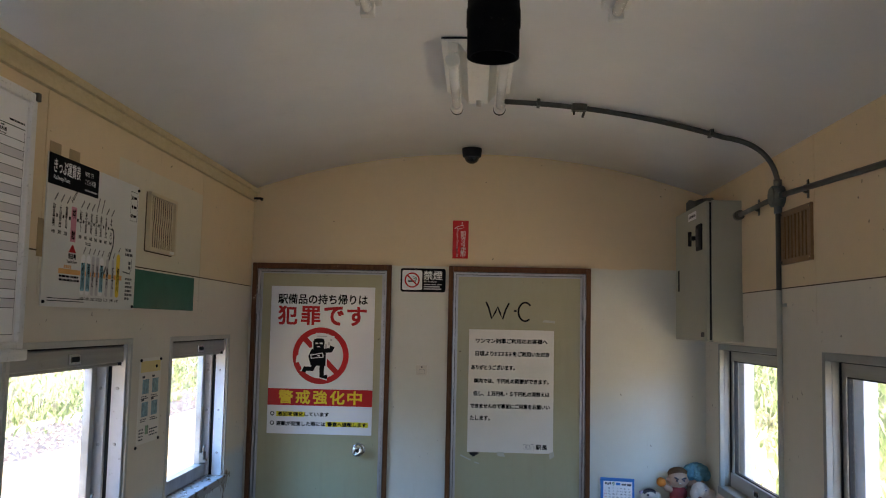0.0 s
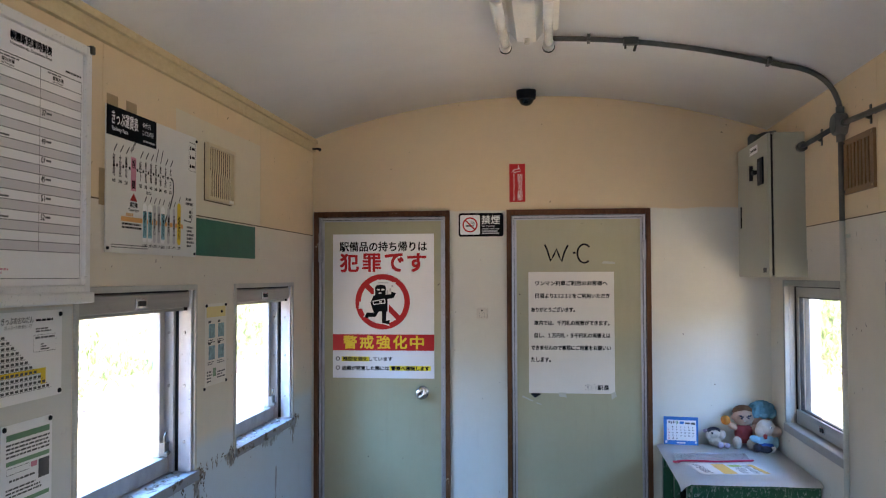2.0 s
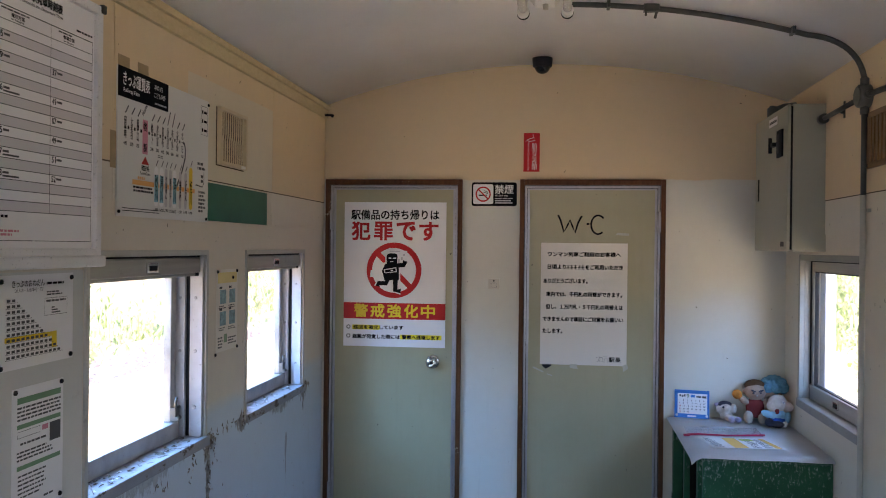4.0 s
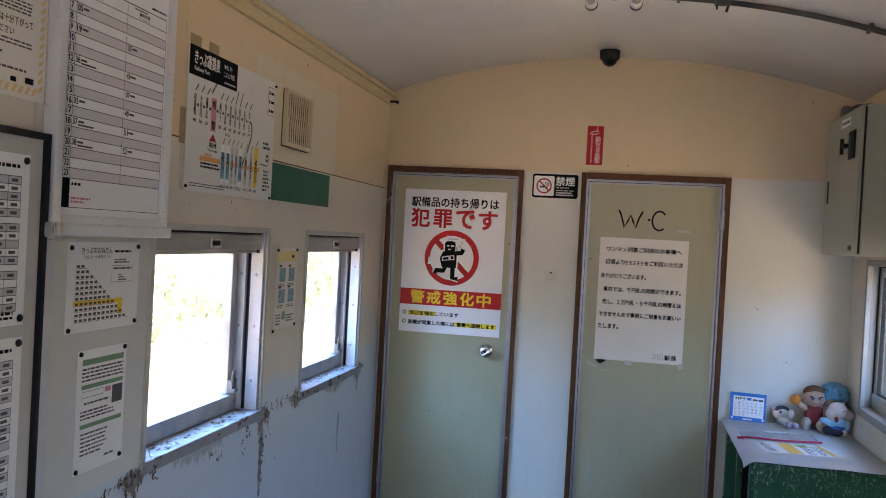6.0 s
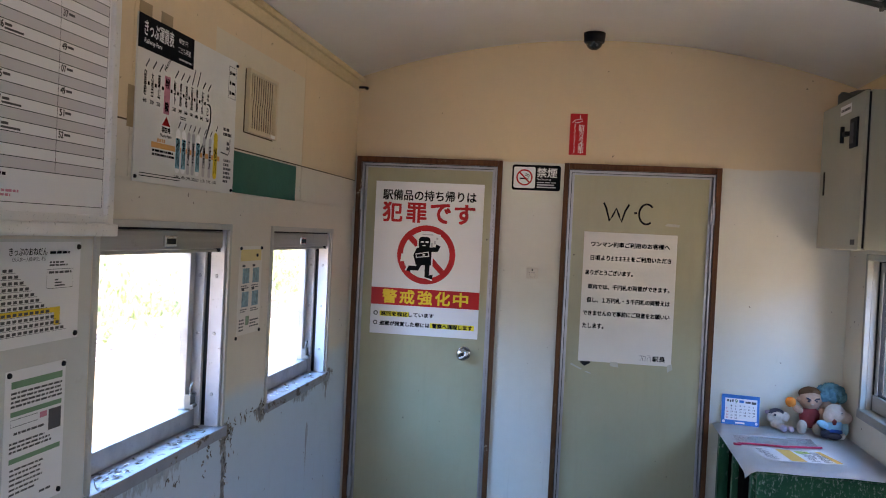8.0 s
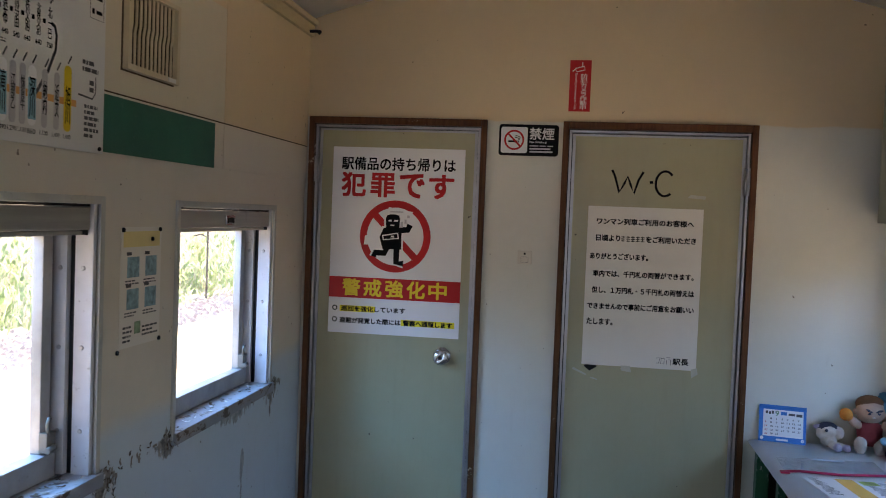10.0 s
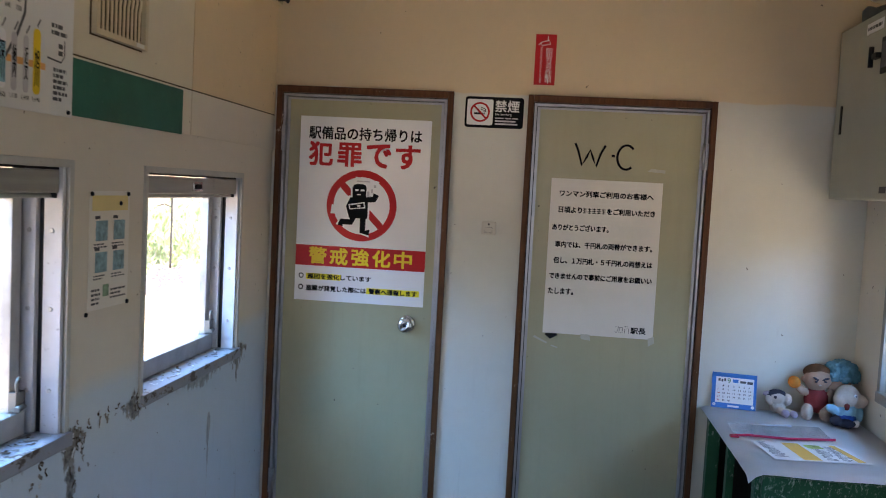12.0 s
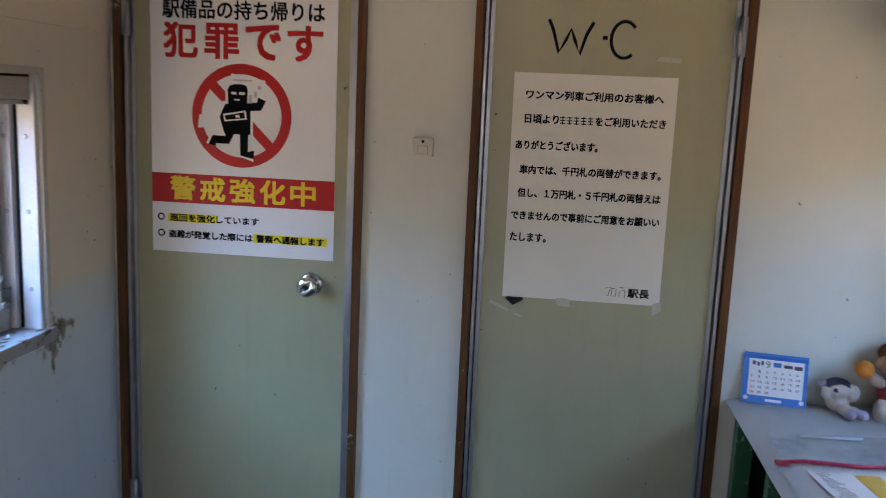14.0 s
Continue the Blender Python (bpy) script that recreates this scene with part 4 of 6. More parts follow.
trunk = [(k - 0.048, 0.338), (k - 0.062, 0.384), (k - 0.046, 0.420), (k + 0.026, 0.424), (k + 0.026, 0.338)]
limbs = ([(k + 0.020, 0.414), (k + 0.050, 0.416), (k + 0.058, 0.436)], [(k - 0.030, 0.346), (k - 0.040, 0.322), (k - 0.078, 0.322), (k - 0.082, 0.306)], [(k + 0.008, 0.346), (k + 0.008, 0.286), (k + 0.036, 0.284)])
for grow, d, ink, nm in ((0.007, D + 0.0007, M_PAPER, "outline"), (0.0, D + 0.0010, M_INK, "plain_figure")):
    for ring_ in (head, trunk):
        cu, cv = sum(p[0] for p in ring_) / len(ring_), sum(p[1] for p in ring_) / len(ring_)
        pl.poly(nm, [[(u + math.copysign(grow, u - cu), v + math.copysign(grow, v - cv)) for u, v in ring_]], d, ink, poster)
    for limb in limbs:
        pl.strokes(nm, [limb], 0.024 + 2 * grow, d - 0.0001, ink, poster)
pl.poly("figure_mark", [[(k - 0.048, 0.372), (k - 0.052, 0.392), (k + 0.012, 0.404), (k + 0.016, 0.380)]], D + 0.0014, M_PAPER, poster)
pl.poly("figure_mark", [[(k - 0.044, 0.376), (k - 0.047, 0.388), (k + 0.008, 0.399), (k + 0.011, 0.383)]], D + 0.0017, M_INK, poster)
pl.rects("figure_mark", [(k - 0.028, k - 0.014, 0.446, 0.453), (k - 0.006, k + 0.010, 0.446, 0.453), (k - 0.020, k - 0.004, 0.430, 0.434), (k - 0.016, k - 0.004, 0.384, 0.391)], D + 0.0020, M_PAPER, poster)
pl.rects("paper_print", [(k + 0.020, k + 0.030, 0.424, 0.446), (k + 0.036, k + 0.044, 0.440, 0.456), (k - 0.022, k + 0.030, 0.482, 0.487), (k + 0.046, k + 0.056, 0.462, 0.472)], D + 0.0014, M_PALEINK, poster)
for v, u0, u1 in ((0.096, 0.052, 0.182), (0.050, 0.300, 0.500)):
    pl.rects("yellow_marker", [(u0 - 0.006, u1 + 0.006, v - 0.011, v + 0.013)], D - 0.0003, mat("marker_yellow", (0.88, 0.76, 0.03), 0.4, 0, 0.04), poster)
    pl.ring("bullet", 0.026, v + 0.002, 0.0066, 0.0106, D, M_INK, poster, 20)
pl.text("巡回を強化", 0.052, 0.182, 0.087, 0.108, D, M_INK, poster, 0.040)
pl.text("しています", 0.188, 0.310, 0.088, 0.107, D, M_INK, poster, 0.040)
pl.text("盗難が発覚した際には", 0.048, 0.292, 0.040, 0.061, D, M_INK, poster, 0.040)
pl.text("警察へ通報します", 0.304, 0.497, 0.040, 0.061, D, M_INK, poster, 0.040)

# handwritten letters and the notice on the toilet door
pl = on_end(0.0, 0.0, PD)
wc = thing("door_lettering", pl.at(0.2, 1.58, 0), "handwritten black marker letters on the toilet door", "lettering")
arc = [(0.283 + 0.034 * math.cos(radians(a)), 1.580 + 0.046 * math.sin(radians(a))) for a in range(42, 322, 14)]
pl.strokes("letter", [[(0.088, 1.626), (0.100, 1.600), (0.117, 1.542), (0.134, 1.575), (0.146, 1.602), (0.158, 1.572), (0.171, 1.540), (0.186, 1.590), (0.203, 1.622)]], 0.0088, 0.0012, M_INK, wc)
pl.strokes("letter", [[(0.227, 1.583), (0.240, 1.584)]], 0.010, 0.0012, M_INK, wc)
pl.strokes("letter", [arc], 0.0088, 0.0012, M_INK, wc)

pl = on_end(0.006, 0.888, PD)
w, h = 0.421, 0.601
notice, s = sheet("notice", pl, w, h, M_OLDPAPER, "large off-white paper notice with black text taped to the toilet door", "notice")
D = 0.002
for body, u0, u1, v in (("ワンマン列車ご利用のお客様へ", 0.034, 0.388, 0.545), ("ありがとうございます。", 0.014, 0.228, 0.414), ("車内では、千円札の両替ができます。", 0.028, 0.396, 0.348), ("但し、１万円札・５千円札の両替えは", 0.026, 0.400, 0.286), ("できませんので事前にご用意をお願いい", 0.012, 0.402, 0.225), ("たします。", 0.012, 0.108, 0.166), ("日頃より", 0.034, 0.122, 0.482), ("をご利用いただき", 0.218, 0.398, 0.482), ("駅長", 0.336, 0.392, 0.030)):
    pl.text(body, u0, u1, v - 0.0115, v + 0.0115, D, M_INK, notice, 0.034)
pl.rects("covered_word", [(0.126 + 0.018 * i, 0.140 + 0.018 * i, 0.472 + 0.0075 * k, 0.4745 + 0.0075 * k) for i in range(5) for k in range(3)] + [(0.132 + 0.018 * i, 0.1345 + 0.018 * i, 0.471, 0.492) for i in range(5)], D, M_INK, notice, "row of plain dark marks")
pl.strokes("signature", [[(0.275, 0.040), (0.290, 0.044), (0.284, 0.020), (0.276, 0.022)], [(0.294, 0.042), (0.292, 0.020), (0.304, 0.020), (0.305, 0.040), (0.294, 0.040)], [(0.312, 0.044), (0.326, 0.044)], [(0.314, 0.034), (0.313, 0.018)], [(0.320, 0.036), (0.328, 0.036), (0.328, 0.016)]], 0.0018, D, M_GREYINK, notice)
M_CLEAR = mat("clear_tape", (0.50, 0.50, 0.42), 0.12, 0, 0.1, 30, 0.0)
for strip in [[(0.360, 0.642), (0.425, 0.638), (0.426, 0.650), (0.372, 0.654)], [(0.405, -0.028), (0.428, -0.012), (0.424, 0.012), (0.402, 0.004)], [(0.150, -0.016), (0.186, -0.020), (0.180, 0.004), (0.146, 0.004)]]:
    pl.poly("tape", [strip], 0.0024, M_CLEAR, notice, "yellowed clear tape")
bm = bmesh.new()
tube(bm, ((0.012, -0.004, 0.002), (0.030, -0.010, 0.012), (0.055, -0.004, 0.002)), [0.004, 0.012, 0.004], 10)
pl.part("torn_corner", bm, M_DARK, notice, "dark hole under the sheet edge")

# bell push between the doors
pl = on_end(-0.251, 1.258)
sw = thing("wall_switch", pl.at(0.027, 0, 0), "small cream plastic light switch with a dark button", "switch")
bm = bmesh.new()
pl.slab(bm, 0, 0.054, 0, 0.050, 0, 0.020, 0.003)
pl.part("body", bm, M_WPLASTIC, sw)
bm = bmesh.new()
pl.slab(bm, 0.014, 0.040, 0.008, 0.028, 0.020, 0.024, 0.001)
pl.part("rocker", bm, M_WPLASTIC, sw)
bm = bmesh.new()
pl.slab(bm, 0.0132, 0.0408, 0.0072, 0.0288, 0.020, 0.0208)
pl.part("rocker_slot", bm, M_GREYINK, sw)
bm = bmesh.new()
tube(bm, ((0.027, 0.040, 0.020), (0.027, 0.040, 0.023)), 0.004, 12)
pl.part("screw", bm, M_INK, sw)

# ---- things on the left wall ----
pl = on_left(4.432, 2.118)
hook = thing("wall_hook", (L + 0.005, 4.432, 2.118), "small dark metal hook high on the wall", "hook")
part("shank", tube(bmesh.new(), ((L + 0.004, 4.44, 2.118), (L + 0.05, 4.436, 2.118), (L + 0.062, 4.43, 2.112)), [0.006, 0.006, 0.009], 10), M_DARK, hook)


def pins(pl, t, spots, d, r=0.006):
    for u, v in spots:
        bm = bmesh.new()
        tube(bm, ((u, v, d), (u, v, d + 0.004), (u, v, d + 0.0055)), [r, r * 0.9, r * 0.4], 10)
        pl.part("pin", bm, M_DARK, t)


def bars(rng, u0, u1, v0, v1, rows, fill=0.6, gap=0.25, full=False):
    """Rows of short bars for print too small to read."""
    out = []
    step = (v1 - v0) / rows
    for r in range(rows):
        v = v1 - step * (r + 1) + step * gap / 2
        u = u0
        end = u1 if full else u0 + (u1 - u0) * rng.uniform(0.6, 1.0)
        while u < end - 0.002:
            n = min(end, u + rng.uniform(0.006, 0.022))
            out.append((u, n, v, v + step * fill))
            u = n + 0.003
    return out


# fare map
rng = random.Random(11)
pl = on_left(2.408, 1.537, 0.005)
w, h = 0.608, 0.408
fare = thing("fare_map", pl.at(w / 2, 0, 0), "white fare map board with black heading and coloured diagram", "sign board")
bm = bmesh.new()
pl.slab(bm, 0, w, 0, h, 0, 0.004, 0.0008)
pl.part("board", bm, mat("white_board_print", (0.68, 0.68, 0.66), 0.4, 0, 0.03, 4, 0.04, 40), fare)
D = 0.0046
pl.rects("heading_panel", [(0.0, 0.302, 0.325, h)], D, M_INK, fare)
pl.text("きっぷ運賃表", 0.028, 0.182, 0.358, 0.397, D + 0.0004, M_PAPER, fare, 0.012)
pl.text("Railway Fare", 0.030, 0.120, 0.337, 0.352, D + 0.0004, M_PAPER, fare, 0.004)
pl.text("単位 円", 0.210, 0.262, 0.378, 0.392, D + 0.0004, M_PAPER, fare)
pl.text("こども半額", 0.210, 0.280, 0.354, 0.370, D + 0.0004, M_PAPER, fare)
pl.rects("heading_small_print", bars(rng, 0.215, 0.292, 0.334, 0.342, 1, full=True), D + 0.0004, M_PALEINK, fare)
stops = (("留萌", 0.042, "440"), ("大和田", 0.078, "300"), ("藤山", 0.113, "250"), ("峠下", 0.199, "300"), ("恵比島", 0.233, "340"), ("真布", 0.267, "440"), ("石狩沼田", 0.300, "540"), ("秩父別", 0.332, "640"), ("北秩父別", 0.367, "640"), ("北一已", 0.403, "750"))
stroke = [[(u, 0.284), (u + 0.018, 0.306 + (0.022 if 0.29 < u < 0.34 else 0.0))] for nm, u, fee in stops]
for nm, u, fee in stops:
    pl.text(nm, u - 0.0065, u + 0.0065, 0.214, 0.276, D, M_INK, fare, 0.012, "station_name", vertical=True)
    pl.text(fee, u - 0.009, u + 0.009, 0.196, 0.206, D, M_INK, fare, 0.02, "price")
pl.strokes("leader_line", stroke, 0.005, D, M_GREYINK, fare)
pl.rects("stop_mark", [(u + 0.013, u + 0.022, 0.241, 0.250) for nm, u, fee in stops[:2] + stops[3:-1]] + [(0.128, 0.138, 0.241, 0.250), (0.176, 0.186, 0.241, 0.250)], D, M_INK, fare)
pl.rects("here_mark", [(0.141, 0.173, 0.182, 0.280)], D, M_PINK, fare)
pl.text("幌", 0.146, 0.168, 0.248, 0.274, D + 0.0004, M_INK, fare, 0.01)
pl.text("糠", 0.146, 0.168, 0.188, 0.214, D + 0.0004, M_INK, fare, 0.01)
slant = Plane(pl.m @ pose(0.146, 0.290, 0, 0, 0, 52))
slant.text("Horonuka", 0.0, 0.068, 0.0, 0.013, D, M_INK, fare, 0.03)
pl.poly("arrow", [[(0.136, 0.152), (0.182, 0.152), (0.159, 0.176)]], D, M_RED, fare)
pl.text("現在地", 0.136, 0.182, 0.134, 0.149, D, M_INK, fare, 0.03)
pl.text("You're here", 0.128, 0.190, 0.122, 0.131, D, M_INK, fare, 0.02)
pl.rects("line_name", bars(rng, 0.236, 0.270, 0.180, 0.190, 2, 0.5, full=True), D, M_GREYINK, fare)
curve = [(0.408, 0.246), (0.420, 0.242), (0.426, 0.226), (0.424, 0.196), (0.400, 0.150), (0.362, 0.100)]
pl.strokes("line_route", [curve], 0.008, D, M_GREYINK, fare)
pl.strokes("main_line", [[(0.085, 0.098), (0.22, 0.098), (0.50, 0.098)]], 0.014, D - 0.0002, M_ORANGE, fare)
low = ((0.228, "砂川", M_SKYBLUE, "1,490"), (0.262, "滝川", M_SKYBLUE, "1,490"), (0.292, "江部乙", None, "1,290"), (0.321, "妹背牛", None, "1,130"), (0.350, "深川", M_SKYBLUE, "860"), (0.390, "納内", None, "1,130"), (0.430, "近文", None, "1,490"), (0.468, "旭川", M_YELLOW, "1,490"))
for u, nm, c, fee in low:
    big = 0.013 if c else 0.009
    top = 0.172 if nm == "旭川" else 0.152
    bm = pl.rounded(bmesh.new(), u - big, u + big, 0.036, top, D, D + 0.0004, big * 0.9)
    plate = pl.part("station_plate", bm, M_PALEINK if c is None else (c if nm == "旭川" else M_PAPER), fare)
    if c:
        pl.rects("plate_colour", [(u - big * 0.96, u + big * 0.96, 0.048, 0.128)], D + 0.0006, c, plate)
    pl.text(nm, u - big * 0.7, u + big * 0.7, 0.052 if c else 0.062, 0.130 if c else 0.128, D + 0.0008, M_INK, fare, 0.01, vertical=True)
    pl.text(fee, u - 0.013, u + 0.013, 0.020, 0.030, D, M_INK, fare, 0.006)
    pl.strokes("leader_line", [[(u, top + 0.004), (u + 0.012, top + 0.022)]], 0.004, D, M_GREYINK, fare)
pl.strokes("side_route", [[(0.506, 0.120), (0.560, 0.116), (0.572, 0.130), (0.572, 0.165)]], 0.004, D, M_GREYINK, fare)
pl.rects("side_print", bars(rng, 0.52, 0.59, 0.17, 0.20, 2) + bars(rng, 0.53, 0.59, 0.03, 0.105, 6) + [(0.548, 0.565, v, v + 0.010) for v in (0.13, 0.145)], D, M_GREYINK, fare)
pl.rects("side_print", bars(rng, 0.09, 0.21, 0.070, 0.090, 2) + [(0.030, 0.25, 0.022, 0.024), (0.030, 0.25, 0.015, 0.017)], D, M_INK, fare)
pl.rects("orange_print", bars(rng, 0.115, 0.165, 0.105, 0.12, 1), D, M_ORANGE, fare)
pl.strokes("legend_frame", [[(0.545, 0.385), (0.598, 0.385), (0.598, 0.290), (0.545, 0.290), (0.545, 0.386)]], 0.002, D, M_INK, fare)
pl.rects("legend_print", [(0.552, 0.562, v, v + 0.012) for v in (0.30, 0.33, 0.36)] + [(0.568, 0.592, v + 0.002, v + 0.010) for v in (0.30, 0.33, 0.36)], D, M_INK, fare)
pins(pl, fare, [(0.602, 0.395), (0.590, 0.010), (0.008, 0.012)], D, 0.005)
for u in (0.008, 0.118):
    pt = on_left(2.408 + u, 1.940, 0.0052)
    tp = thing("tape_strip", pt.at(0.03, 0, 0), "brown tape strip above the fare map", "tape", "tape strips")
    bm = bmesh.new()
    pt.slab(bm, 0, 0.062, -0.008, 0.036, 0.0, 0.0008)
    pt.part("strip", bm, M_TAPE, tp)
pt = on_left(2.39, 1.665, 0.0052)
tp = thing("tape_strip", pt.at(0.03, 0, 0), "brown tape strip beside the fare map", "tape", "tape strips")
bm = bmesh.new()
pt.slab(bm, -0.012, 0.020, 0.0, 0.10, 0.0, 0.0008)
pt.part("strip", bm, M_TAPE, tp)

# lighter panel and ventilation grille
pl = on_left(3.095, 1.742, 0.005)
vent = thing("ventilation_grille", pl.at(0.13, 0, 0), "cream plastic ventilation grille with vertical slats", "vent")
w, h = 0.262, 0.203
bm = bmesh.new()
for s in ((0, w, 0, 0.014), (0, w, h - 0.012, h), (0, 0.016, 0.014, h - 0.012), (w - 0.016, w, 0.014, h - 0.012)):
    pl.slab(bm, *s, 0, 0.016, 0.002)
pl.part("frame", bm, M_VENTC, vent)
bm = bmesh.new()
pl.slab(bm, 0.014, w - 0.014, 0.012, h - 0.010, 0, 0.003)
pl.part("backing", bm, mat("vent_shade", (0.03, 0.022, 0.016), 0.8, 0, 0.1), vent, "dark recess")
# dark plate peeking out left and below, drawn as the grille's shadow
bm = bmesh.new()
pl.slab(bm, -0.005, w - 0.004, -0.004, h - 0.002, -0.001, 0.002)
pl.part("shadow_outline", bm, M_JOINT_SHADOW, vent, "dark outline painted as shadow behind the grille")
n = 11
for k in range(n):
    u = 0.018 + (w - 0.036) * (k + 0.5) / n
    bm = bmesh.new()
    q = (w - 0.036) / n * 0.24
    for a, b, s0, s1 in ((0.014, 0.092, 0, 0), (0.092, 0.114, 0, q * 1.3), (0.114, h - 0.012, q * 1.3, q * 1.3)):
        vs = [bm.verts.new(p) for p in ((u - q + s0, a, 0.0052), (u + q + s0, a, 0.0052), (u + q + s1, b, 0.0052), (u - q + s1, b, 0.0052))]
        ws = [bm.verts.new((v.co.x, v.co.y, 0.002)) for v in vs]
        bm.faces.new(vs)
        for i in range(4):
            bm.faces.new((vs[i], ws[i], ws[(i + 1) % 4], vs[(i + 1) % 4]))
    pl.part("slat", bm, M_VENTC, vent)
bm = bmesh.new()
pl.slab(bm, w - 0.065, w - 0.025, 0.002, 0.012, 0.016, 0.018)
pl.part("maker_plate", bm, M_OLDPAPER, vent)

pl = on_left(2.93, 1.543, 0.005)
gb = thing("green_board", pl.at(0.35, 0, 0), "faded dark green blank board beside the fare map", "board")
bm = bmesh.new()
pl.slab(bm, 0, 0.688, 0, 0.130, 0, 0.0028, 0.0006)
pl.part("board", bm, M_CHALK, gb)

# departure timetable in an aluminium snap frame
rng = random.Random(5)
pl = on_left(1.815, 1.425, 0.005)
w, h = 0.465, 0.636
tt = thing("timetable_frame", pl.at(w / 2, 0, 0), "departure timetable poster in a white aluminium snap frame", "timetable")
bm = bmesh.new()
for s in ((0, 0.024, 0, h), (w - 0.024, w, 0, h), (0.024, w - 0.024, h - 0.024, h), (0.024, w - 0.024, 0, 0.024)):
    pl.slab(bm, *s, 0, 0.034, 0.004)
pl.part("frame", bm, mat("white_aluminium", (0.72, 0.72, 0.72), 0.3, 0.2, 0.04, 8, 0.02), tt)
bm = bmesh.new()
pl.slab(bm, -0.004, w + 0.002, -0.022, 0.006, 0.002, 0.046, 0.006)
pl.part("bottom_rail", bm, mat("white_aluminium", (0.72, 0.72, 0.72)), tt)
bm = bmesh.new()
pl.slab(bm, -0.014, 0.014, -0.026, 0.008, 0.006, 0.050, 0.008)
pl.part("corner_clip", bm, M_STEEL, tt, "chrome corner clip")
bm = bmesh.new()
pl.slab(bm, w - 0.012, w + 0.006, h - 0.018, h + 0.004, 0.002, 0.040, 0.004)
pl.part("corner_clip", bm, M_PIPE, tt, "grey plastic corner")
bm = bmesh.new()
pl.slab(bm, 0.024, w - 0.024, 0.024, h - 0.024, 0.004, 0.022)
pl.part("sheet", bm, M_PAPER, tt)
D = 0.0226
g0, g1, ytop, ybot = 0.062, 0.432, 0.508, 0.104
rowh = (ytop - ybot) / 18
pl.rects("row_shading", [(g0, g1, ytop - rowh * (i + 1), ytop - rowh * i) for i in range(18) if i % 2 == 1], D, M_ROWGREY, tt)
pl.rects("grid", [(0.040, g1, ytop - rowh * i - 0.0007, ytop - rowh * i + 0.0007) for i in range(19)] + [(u - 0.0006, u + 0.0006, ybot, ytop + 0.03) for u in (0.040, g0, 0.255, g1)] + [(0.040, g1, 0.040, 0.0412), (0.040, 0.0412, 0.04, ybot), (g1 - 0.001, g1, 0.04, ybot), (0.040, g1, ytop + 0.029, ytop + 0.031)], D + 0.0003, M_INK, tt)
for i in range(18):
    v = ytop - rowh * (i + 1) + 0.005
    s = str(6 + i)
    pl.text(s, 0.043, 0.043 + 0.0075 * len(s), v, v + 0.014, D + 0.0004, M_INK, tt, 0.03)
for col, hour, minute in ((0, 7, "05"), (0, 9, "19"), (0, 12, "36"), (0, 16, "35"), (0, 18, "37"), (0, 20, "38"), (1, 9, "37"), (1, 12, "49"), (1, 14, "07"), (1, 16, "49"), (1, 18, "51"), (1, 20, "52")):
    u = (0.066, 0.262)[col]
    v = ytop - rowh * (hour - 5) + 0.006
    pl.text(minute, u, u + 0.016, v, v + 0.0135, D + 0.0004, M_INK, tt, 0.03)
    pl.rects("small_print", [(u + 0.019, u + 0.040, v + 0.005, v + 0.010)] + ([(u + 0.019, u + 0.075, v - 0.002, v + 0.002)] if hour in (12, 18, 20) and not col else []), D + 0.0004, M_GREYINK, tt)
pl.rects("heading_print", bars(rng, 0.075, 0.190, 0.529, 0.535, 1) + bars(rng, 0.285, 0.375, 0.529, 0.535, 1), D + 0.0004, M_GREYINK, tt)
for u, way, roman in ((0.110, "深川方面", "for Fukagawa"), (0.305, "留萌方面", "for Rumoi")):
    pl.text(way, u, u + 0.046, 0.518, 0.527, D + 0.0004, M_INK, tt, 0.04)
    pl.text(roman, u, u + 0.044, 0.511, 0.516, D + 0.0004, M_INK, tt, 0.02)
pl.text("幌糠駅発車時刻表", 0.140, 0.300, 0.572, 0.594, D + 0.0004, M_INK, tt, 0.035)
pl.text("Horonuka sta. Departure Time", 0.140, 0.300, 0.559, 0.568, D + 0.0004, M_INK, tt, 0.02)
pl.rects("date_print", bars(rng, 0.36, 0.43, 0.548, 0.556, 1, full=True), D + 0.0004, M_INK, tt)
pl.rects("legend_block", [(0.040, 0.066, 0.041, ybot)], D + 0.0003, M_INK, tt)
pl.rects("legend_print", bars(rng, 0.072, 0.115, 0.088, 0.098, 1), D + 0.0003, M_INK, tt)
pl.rects("legend_print", bars(rng, 0.072, 0.145, 0.050, 0.066, 2), D + 0.0003, M_PINK, tt)

# black-edged notice board
pl = on_left(0.95, 0.45, 0.005)
w, h = 0.862, 1.165
nb = thing("notice_board", pl.at(w / 2, 0, 0), "grey notice board in a black frame holding printed timetables", "notice board")
bm = bmesh.new()
for s in ((0, 0.012, 0, h), (w - 0.012, w, 0, h), (0.012, w - 0.012, h - 0.014, h), (0.012, w - 0.012, 0, 0.014)):
    pl.slab(bm, *s, 0, 0.026, 0.003)
pl.part("frame", bm, M_DARK, nb)
bm = bmesh.new()
pl.slab(bm, 0.012, w - 0.012, 0.014, h - 0.014, 0, 0.014)
pl.part("board", bm, mat("grey_board", (0.50, 0.49, 0.46), 0.5, 0, 0.04), nb)
